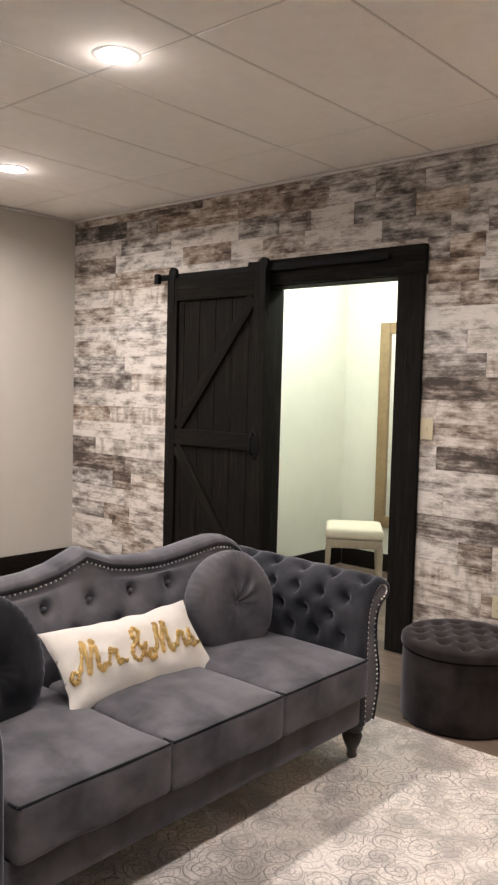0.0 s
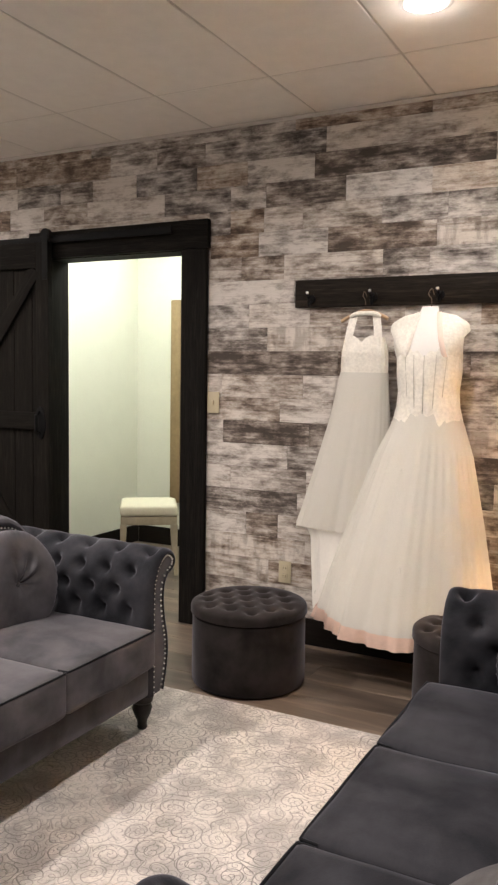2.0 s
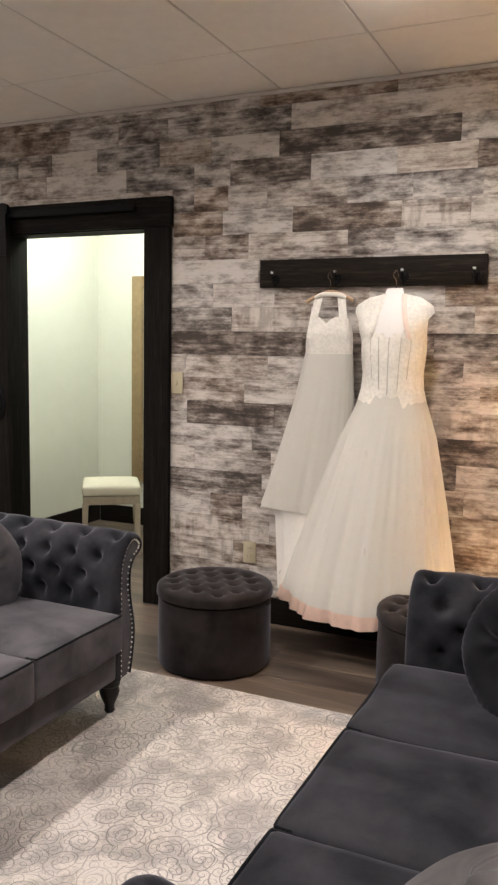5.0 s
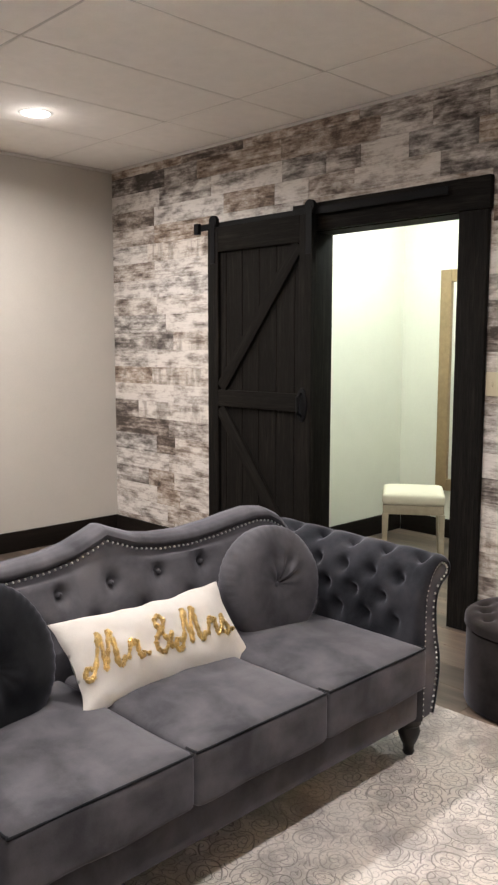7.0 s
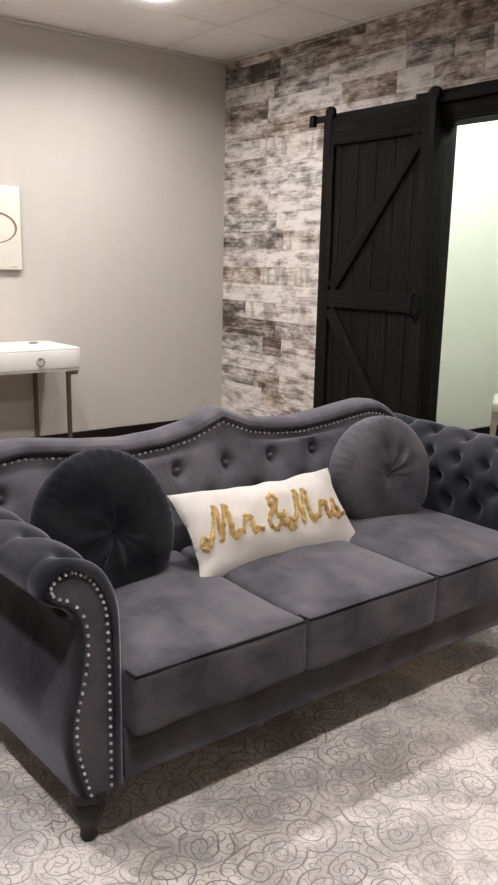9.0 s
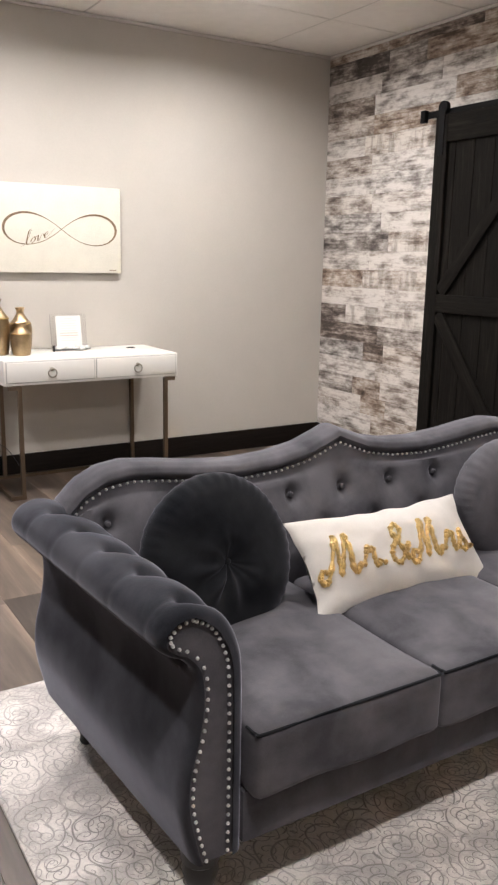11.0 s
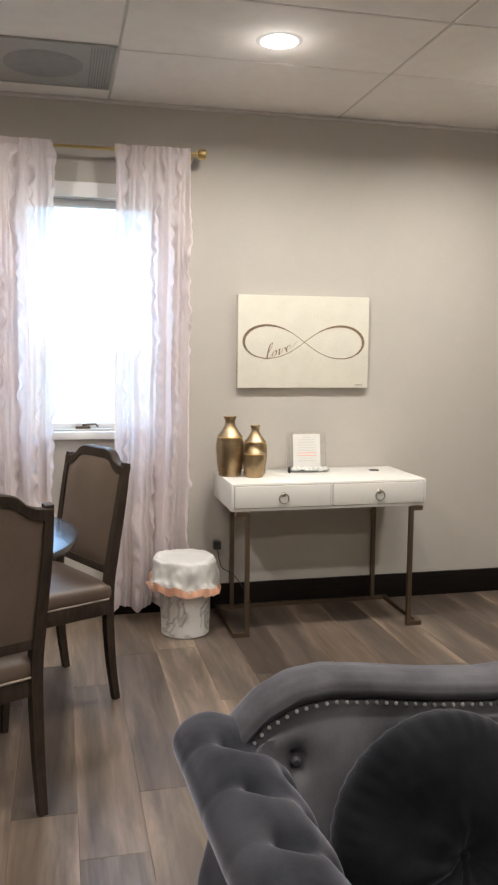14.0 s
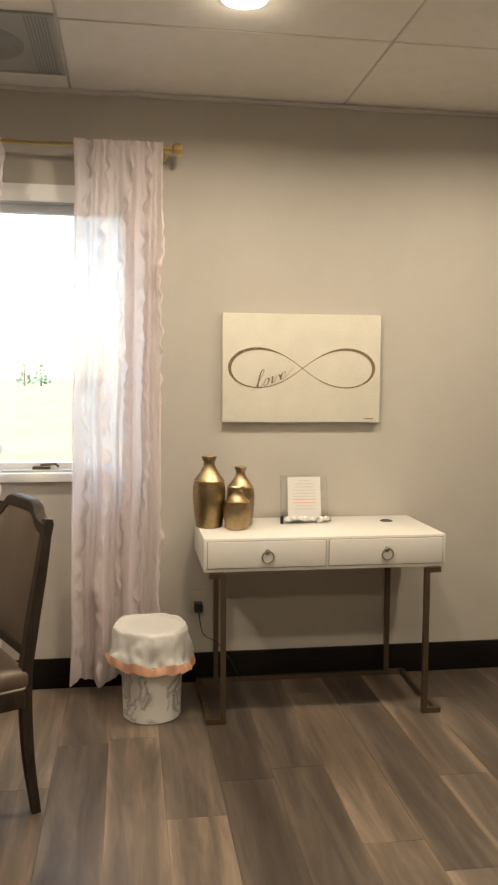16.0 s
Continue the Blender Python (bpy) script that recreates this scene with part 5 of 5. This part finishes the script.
def loop(u, v):
    t = 2 * math.pi * (u - 0.02)
    k = 1 / (1 + math.sin(t) ** 2)
    p = Vector((0.345 * math.cos(t) * k, 0.255 * math.sin(t) * math.cos(t) * k))
    q = Vector((-0.345 * math.sin(t), 0.30 * math.cos(2 * t))).normalized()
    w = 0.0018 + 0.0042 * max(0, math.sin(2 * t + 0.6)) ** 2 + 0.0045 * abs(math.cos(t)) ** 8
    s = (v - 0.5) * 2 * w
    return (p.x - q.y * s, -0.0355, -p.y * -1 + q.x * s)


part("infinity_loop", sheet(loop, 150, 2), INK, art, "umber brushed infinity loop", smooth=0)
LOVE = [(-0.30, 0.02), (-0.10, 0.05), (0.12, 0.42), (0.25, 0.82), (0.20, 1.0), (0.09, 0.85), (0.06, 0.35), (0.12, 0.02), (0.30, 0.05), (0.44, 0.30), (0.58, 0.40), (0.70, 0.22), (0.58, 0.0), (0.44, 0.12), (0.52, 0.36), (0.78, 0.34),
        (0.88, 0.38), (0.92, 0.05), (1.02, 0.03), (1.16, 0.36), (1.30, 0.30), (1.40, 0.16), (1.58, 0.24), (1.60, 0.38), (1.46, 0.40), (1.40, 0.16), (1.52, 0.0), (1.76, 0.16), (2.05, 0.44)]
stroke = spline([(-0.222 + 0.082 * a + 0.02 * b, -0.0366, -0.098 + 0.088 * b + 0.030 * a) for a, b in LOVE], 6)


def written(u, v):
    k = min(int(u * (len(stroke) - 1)), len(stroke) - 2)
    p = stroke[k].lerp(stroke[k + 1], u * (len(stroke) - 1) - k)
    d = stroke[k + 1] - stroke[k]
    w = 0.0017 + 0.0022 * max(0.0, -d.z / max(d.length, 1e-6))
    return (p.x + (v - 0.5) * 2 * w, p.y, p.z + (v - 0.5) * w)


part("lettering", sheet(written, 3 * len(stroke), 1), INK, art, "the word love in brushed script", smooth=0)
part("signature", box(0.30, 0.345, -0.0349, -0.0343, -0.238, -0.234), INK, art, smooth=0)

# ---- bin ----
bin_thing = thing("waste_bin", "white marble-print waste bin with a plastic liner folded over", "waste bin", pose(-4.665, 1.378, 0) @ Matrix.Diagonal((1.06, 1.06, 1.0, 1)))
part("pail", lathe([(0, 0.004), (0.112, 0.0), (0.116, 0.004), (0.128, 0.375), (0.131, 0.38), (0.124, 0.38), (0.11, 0.02), (0, 0.02)], 48), MARBLE, bin_thing)


def liner(u, v):
    a = 2 * math.pi * u
    rows = [(0.0, 0.372), (0.06, 0.376), (0.122, 0.385), (0.136, 0.398), (0.146, 0.385), (0.152, 0.34), (0.160, 0.29), (0.168, 0.245)]
    k = v * (len(rows) - 1)
    i = min(int(k), len(rows) - 2)
    r, z = (rows[i][j] + (rows[i + 1][j] - rows[i][j]) * (k - i) for j in (0, 1))
    w = max(0, v - 0.35)
    cr = noise.noise(Vector((2.2 * math.cos(a), 2.2 * math.sin(a), v * 4))) + 0.5 * noise.noise(Vector((6 * math.cos(a), 6 * math.sin(a), v * 9)))
    r *= 1 + 0.30 * w * cr + 0.10 * w * max(0, math.cos(a + 1.5)) + 0.02 * math.sin(17 * a) * w
    z += 0.05 * w * cr - 0.03 * w * math.sin(a * 1.0)
    return (r * math.cos(a), r * math.sin(a), z)


part("liner", sheet(liner, 96, 28, wrap=True), BAG, bin_thing, "crumpled white plastic liner", smooth=180)
band = bmesh.new()
g = [[band.verts.new(Vector(liner(k / 96, v)) * 1.0 + Vector((0.003 * math.cos(2 * math.pi * k / 96), 0.003 * math.sin(2 * math.pi * k / 96), dz))) for v, dz in ((0.93, 0.0), (1.0, 0.0), (1.0, -0.014))] for k in range(96)]
for k in range(96):
    for j in range(2):
        band.faces.new((g[k][j], g[(k + 1) % 96][j], g[(k + 1) % 96][j + 1], g[k][j + 1]))
part("drawstring", band, BAG_TIE, bin_thing, "peach drawstring edge", smooth=180)

# ---- curtains ----
rod = thing("curtain_rod", "thin brass curtain rod with knob finials", "curtain rod", pose(WX, 0.915, 2.446))
part("rod", tube([(0.11, -0.68, 0), (0.11, 0.57, 0)], 0.0085, 12), BRASS, rod)
for sd in (-1, 1):
    part("finial", lathe([(0.009, 0), (0.013, 0.004), (0.013, 0.012), (0.022, 0.018), (0.027, 0.035), (0.027, 0.052), (0.02, 0.058), (0, 0.058)], 24), BRASS, rod, m=pose(0.11, 0.55 if sd > 0 else -0.66, 0, -90 * sd, 0, 0))
    by = 0.535 if sd > 0 else -0.645
    part("bracket", tube([(0.004, by, -0.03), (0.06, by, -0.03), (0.11, by, -0.012)], 0.008, 8), BRASS, rod)


def curtain(y0, y1, b0, b1, seed):
    c = thing("curtain", "sheer blush-white ruffled curtain panel on a brass rod", "curtain", group="window curtains")
    rnd = random.Random(seed)
    ph = [rnd.uniform(0, 6.28) for _ in range(6)]

    def f(u, v):
        a, b = y0 + (b0 - y0) * v ** 1.4, y1 + (b1 - y1) * v ** 1.4
        y = a + (b - a) * u
        x = -4.878 + (0.034 * math.sin(2 * math.pi * 3.1 * u + ph[0] + 0.5 * math.sin(3 * v)) + 0.017 * math.sin(2 * math.pi * 6.3 * u + ph[1] + 2 * v) + 0.007 * math.sin(2 * math.pi * 13.7 * u + ph[2] + 3 * v)) * (0.12 + 0.88 * min(1, 5 * v))
        strip = 1.3 * math.exp(-((((u * 4.4 + 0.22 * math.sin(v * 11 + ph[2])) % 1.0) - 0.5) / 0.15) ** 2)
        x += 0.030 * strip * noise.noise(Vector((u * 14, v * 44, ph[3]))) + 0.005 * noise.noise(Vector((u * 34, v * 60, ph[4])))
        y += 0.022 * strip * noise.noise(Vector((u * 9, v * 48, ph[5]))) + 0.012 * noise.noise(Vector((u * 3, v * 7, ph[5])))
        z = 2.466 + (0.070 - 2.466) * v + (0.012 * math.sin(u * 14) if v > 0.98 else 0)
        return (x, y, z)

    panel_ob = part("panel", sheet(f, 110, 210), CURTAIN, c, smooth=180)
    part("rod_pocket", sheet(lambda u, v: (WX + 0.11 + 0.013 * math.cos(2 * math.pi * v), y0 + (y1 - y0) * u, 2.446 + 0.017 * math.sin(2 * math.pi * v)), 40, 12), CURTAIN, panel_ob, smooth=180)


curtain(1.055, 1.435, 1.02, 1.415, 1)
curtain(0.345, 0.755, 0.36, 0.715, 2)

# ---- table and chairs ----
table = thing("dining_table", "round dark polished dining table on a turned pedestal", "table", pose(-3.65, 0.22, 0) @ Matrix.Diagonal((1.01, 1.01, 1.02, 1)))
part("tabletop", lathe([(0, 0.722), (0.57, 0.722), (0.595, 0.730), (0.60, 0.742), (0.595, 0.752), (0.585, 0.755), (0, 0.755)], 80), TABLE_TOP, table)
part("pedestal", lathe([(0, 0.03), (0.10, 0.03), (0.09, 0.08), (0.06, 0.14), (0.075, 0.24), (0.10, 0.34), (0.085, 0.44), (0.055, 0.52), (0.07, 0.60), (0.16, 0.69), (0.18, 0.722), (0, 0.722)], 32), CHAIR_WOOD, table)
for k in range(4):
    a = k * math.pi / 2 + 0.5
    part("foot", tube(spline([(0.05 * math.cos(a), 0.05 * math.sin(a), 0.13), (0.2 * math.cos(a), 0.2 * math.sin(a), 0.10), (0.36 * math.cos(a), 0.36 * math.sin(a), 0.025)], 6), 0.025, 10), CHAIR_WOOD, table)


def dining_chair(m, label):
    """Local: seat to -y, back at y = 0, origin on the floor under the back."""
    c = thing("dining_chair", label, "chair", m, "dining chairs round the table")
    W, H = 0.236, 0.985
    lean = 0.085

    def by(z):
        return 0.0 if z < 0.46 else lean * ((z - 0.46) / (H - 0.46)) ** 1.1

    for sd in (-1, 1):
        pts = [(sd * (W - 0.016), 0.030, 0.0), (sd * (W - 0.016), 0.006, 0.2), (sd * (W - 0.016), 0.0, 0.44), (sd * (W - 0.01), by(0.6), 0.6), (sd * W, by(0.8), 0.8), (sd * W, by(0.95), 0.955)]
        part("back_leg", tube(spline(pts, 5), [0.0135 + 0.005 * math.sin(math.pi * k / 25) for k in range(26)], square=True), CHAIR_WOOD, c)
        front = [(sd * 0.222, -0.452, 0.0), (sd * 0.216, -0.442, 0.12), (sd * 0.214, -0.436, 0.26), (sd * 0.214, -0.434, 0.42)]
        part("front_leg", tube(spline(front, 5), [0.011 + 0.009 * k / 15 for k in range(16)], square=True), CHAIR_WOOD, c)
    # shaped top rail: shoulders step up to a flat crest
    crest = [(-1.0, 0.945), (-0.82, 0.950), (-0.68, 0.965), (-0.56, 0.990), (-0.4, 1.0), (0.4, 1.0), (0.56, 0.990), (0.68, 0.965), (0.82, 0.950), (1.0, 0.945)]

    def top(x):
        return level(crest, x / W)

    tr = bmesh.new()
    n = 40
    cols = []
    for k in range(n + 1):
        x = -W - 0.012 + (2 * W + 0.024) * k / n
        t = top(x)
        cols.append([tr.verts.new((x, by(z) + dy, z)) for z, dy in ((t - 0.038, -0.016), (t - 0.005, -0.018), (t, -0.012), (t, 0.012), (t - 0.005, 0.018), (t - 0.038, 0.016))])
    for a, b in zip(cols, cols[1:]):
        for j in range(6):
            tr.faces.new((a[j], b[j], b[(j + 1) % 6], a[(j + 1) % 6]))
    tr.faces.new(cols[0])
    tr.faces.new(cols[-1][::-1])
    part("top_rail", tr, CHAIR_WOOD, c)
    part("lower_rail", box(-W + 0.012, W - 0.012, by(0.53) - 0.012, by(0.53) + 0.012, 0.515, 0.548, bevel=0.005), CHAIR_WOOD, c)
    for sgn, nm in ((-1, "back_pad"), (1, "back_panel")):
        def pad(u, v, sgn=sgn):
            x = (u - 0.5) * 2 * (W - 0.012)
            lo, hi = 0.54, top(x) - 0.030
            z = lo + (hi - lo) * v
            bulge = (1 - abs(2 * u - 1) ** 4) * (1 - abs(2 * v - 1) ** 4)
            return (x, by(z) + sgn * (0.008 + (0.026 if sgn < 0 else 0.008) * bulge), z)
        part(nm, sheet(pad, 24, 24), CHAIR_CLOTH, c, smooth=80)
    seat = part("seat", soft_box(0.50, 0.47, 0.07, 0.028, 10, 0.022), CHAIR_CLOTH, c, smooth=70, m=pose(0, -0.225, 0.452))
    part("piping", tube([(sx * 0.2475, sy * 0.2325, -0.026) for sx, sy in ((-1, -0.9), (-0.9, -1), (0.9, -1), (1, -0.9), (1, 0.9), (0.9, 1), (-0.9, 1), (-1, 0.9))], 0.004, 8, closed=True), CHAIR_PIPING, seat, "paler welt along the seat edge")
    for b in ((-0.24, 0.24, -0.455, -0.43), (-0.225, 0.225, -0.02, 0.005), (-0.252, -0.227, -0.43, -0.01), (0.227, 0.252, -0.43, -0.01)):
        part("seat_rail", box(*b, 0.365, 0.425, bevel=0.005), CHAIR_WOOD, c)
    return c


# faces (sin a, -cos a)
dining_chair(pose(-4.098, 0.846, 0, 0, 0, 26.7) @ Matrix.Diagonal((1, 1, 1.03, 1)), "dark walnut dining chair with brown leatherette back and seat")
dining_chair(pose(-3.035, 0.482, 0, 0, 0, -64) @ Matrix.Diagonal((1, 1, 1.03, 1)), "dark walnut dining chair with brown back, pushed in at the table")

# floor lamp whose light falls on the planks
fl = thing("floor_lamp", "slim black floor lamp with a linen drum shade, switched on", "floor lamp", pose(0.36, 3.76, 0))
part("base", lathe([(0, 0), (0.14, 0), (0.14, 0.012), (0.02, 0.024), (0, 0.024)], 32), BLACK_IRON, fl)
part("pole", tube([(0, 0, 0.02), (0, 0, 1.05)], 0.010, 10), BLACK_IRON, fl)
part("shade", lathe([(0.17, 0.98), (0.14, 1.25)], 40), SHADE, fl)
# added ring over the shade, holds back light towards the ceiling
part("uplight_block", lathe([(0.048, 1.252), (0.142, 1.25), (0.142, 1.244), (0.048, 1.246), (0.048, 1.252)], 40), BLACK_IRON, fl, "unseen dark ring added over the shade to hold back upward light")

# black charger in the outlet by the desk, with its cord
plug = thing("charger", "black plug-in charger with a thin cord beside the desk", "charger", pose(WX, 1.605, 0.37))
part("body", box(0.006, 0.05, -0.02, 0.02, -0.025, 0.02, bevel=0.005), BLACK_PLASTIC, plug)
part("plate", box(0.0, 0.006, -0.036, 0.036, -0.045, 0.07, bevel=0.002), GREY_PAINT, plug)
part("cord", tube(spline([(0.04, 0.0, -0.02), (0.06, 0.02, -0.12), (0.07, 0.08, -0.16), (0.06, 0.14, -0.24), (0.05, 0.2, -0.35)], 6), 0.0025, 6), BLACK_PLASTIC, plug)

# ---- plank cladding, piece by piece ----
rnd = random.Random(11)


def plank_mesh(w, h, t):
    bm = bmesh.new()
    e = 0.0009
    v = [bm.verts.new(p) for p in ((-w / 2, 0, -h / 2), (w / 2, 0, -h / 2), (w / 2, 0, h / 2), (-w / 2, 0, h / 2),
                                    (-w / 2, -t + e, -h / 2), (w / 2, -t + e, -h / 2), (w / 2, -t + e, h / 2), (-w / 2, -t + e, h / 2),
                                    (-w / 2 + e, -t, -h / 2 + e), (w / 2 - e, -t, -h / 2 + e), (w / 2 - e, -t, h / 2 - e), (-w / 2 + e, -t, h / 2 - e))]
    for a in range(4):
        b = (a + 1) % 4
        bm.faces.new((v[a], v[b], v[4 + b], v[4 + a]))
        bm.faces.new((v[4 + a], v[4 + b], v[8 + b], v[8 + a]))
    bm.faces.new(v[8:12])
    return bm


# from the top down: finish and length in centimetres of each board, starting at the desk wall
COURSES = """
b80 d60 b90 g70 l60 b70 t120 b90 d80
d62 g34 b76 b72 l32 g31 g70 w110 d60 b70
l56 g54 w63 g34 m24 w31 g40 b31 w38 d89 l60 w50
d50 w72 b45 w27 m33 w54 g42 l21 d44 w43 t37 d23 w70
m50 b60 w80 m120 g13 b20 w22 m42 g32 g32 l40 d60
w42 s72 w78 m119 b29 w39 d55 s32 w60 l70
m50 w65 w76 m119 l20 m25 l53 g23 l62 w40 g60
l55 w60 m76 l119 w51 g60 l52 g48 g70 m50
m52 w64 l75 g119 l25 w35 m50 w36 b60 t70
g62 w54 m74 l119 g37 s44 g50 m30 t40 b60
g70 s46 l74 m119 d77 d66 d34 t45 g60
l52 w64 g74 w119 l10 m48 l53 m46 m34 m40 t60
b46 s70 b74 m119 m45 l40 m80 t40 b60
w70 w46 l74 g119 l11 d51 g59 s64 w50 m60
d29 s87 m74 l119 m50 g50 m45 d40 t40 b60
d64 g52 m74 b119 w16 m45 l60 d35 t60 b50
g50 d21 m45 l74 m119 d56 m44 m60 t50 b60
l64 w52 g74 w119 w26 d19 m50 b60 b45 t60
g40 b30 m46 m74 l119 s61 m50 g40 b60 m60
l50 b26 m40 w74 g119 s40 b30 g50 m60 b70
w62 m54 l74 b119 m50 l60 g60 b50 t60
m70 l46 w74 g119 l60 m60 b50 d60 m60
""".split("\n")[1:-1]
PITCH, TOP = 0.1235, 2.642
for row, course in enumerate(COURSES):
    hi, lo = (CEIL - 0.001, TOP) if row == 0 else (TOP - PITCH * (row - 1), TOP - PITCH * row)
    lo = max(lo, 0.0)
    boards = [(word[0], int(word[1:]) / 100) for word in course.split()]
    x = WX + 0.001
    while x < EAST - 0.01:
        tone, w = boards.pop(0) if boards else (rnd.choice("wlmgbdts"), rnd.uniform(0.35, 0.9))
        end = min(x + w, EAST)
        if EAST - end < 0.15:
            end = EAST
        cuts = [(x, end)] if lo > 2.09 else [(x, min(end, -3.10)), (max(x, -1.98), end)]
        for a, b in cuts:
            if b - a < 0.03:
                continue
            t = 0.012 + rnd.choice((0, 0, 0.0008, 0.0016))
            ob = new("plank", finish(plank_mesh(b - a - 0.0009, hi - lo - 0.0009, t), "plank", PLANKS[tone], 0))
            ob.parent = wall_north
            ob.matrix_basis = pose((a + b) / 2, PY + 0.0155, (lo + hi) / 2)
        x = end

# ---- floor planks ----
rnd = random.Random(5)
row_y = SOUTH
alike = {}
while row_y < NORTH:
    x = WX - rnd.uniform(0, 1.1)
    while x < EAST:
        w = 1.22
        x0, x1 = max(x, WX), min(x + w, EAST)
        if row_y > PY + 0.1:
            x0, x1 = max(x0, -3.6), min(x1, -1.3)
        if x1 - x0 > 0.05:
            key = round(x1 - x0, 3)
            if key not in alike:
                bm = box(-(x1 - x0) / 2 + 0.0004, (x1 - x0) / 2 - 0.0004, -0.0996, 0.0996, -0.006, 0.0, bevel=0.0008, seg=1)
                alike[key] = finish(bm, "floor_plank", FLOOR_WOOD, 0)
            ob = new("floor_plank", alike[key])
            ob.parent = floor
            ob.matrix_basis = pose((x0 + x1) / 2, row_y + 0.1, 0)
        x += w
    row_y += 0.2
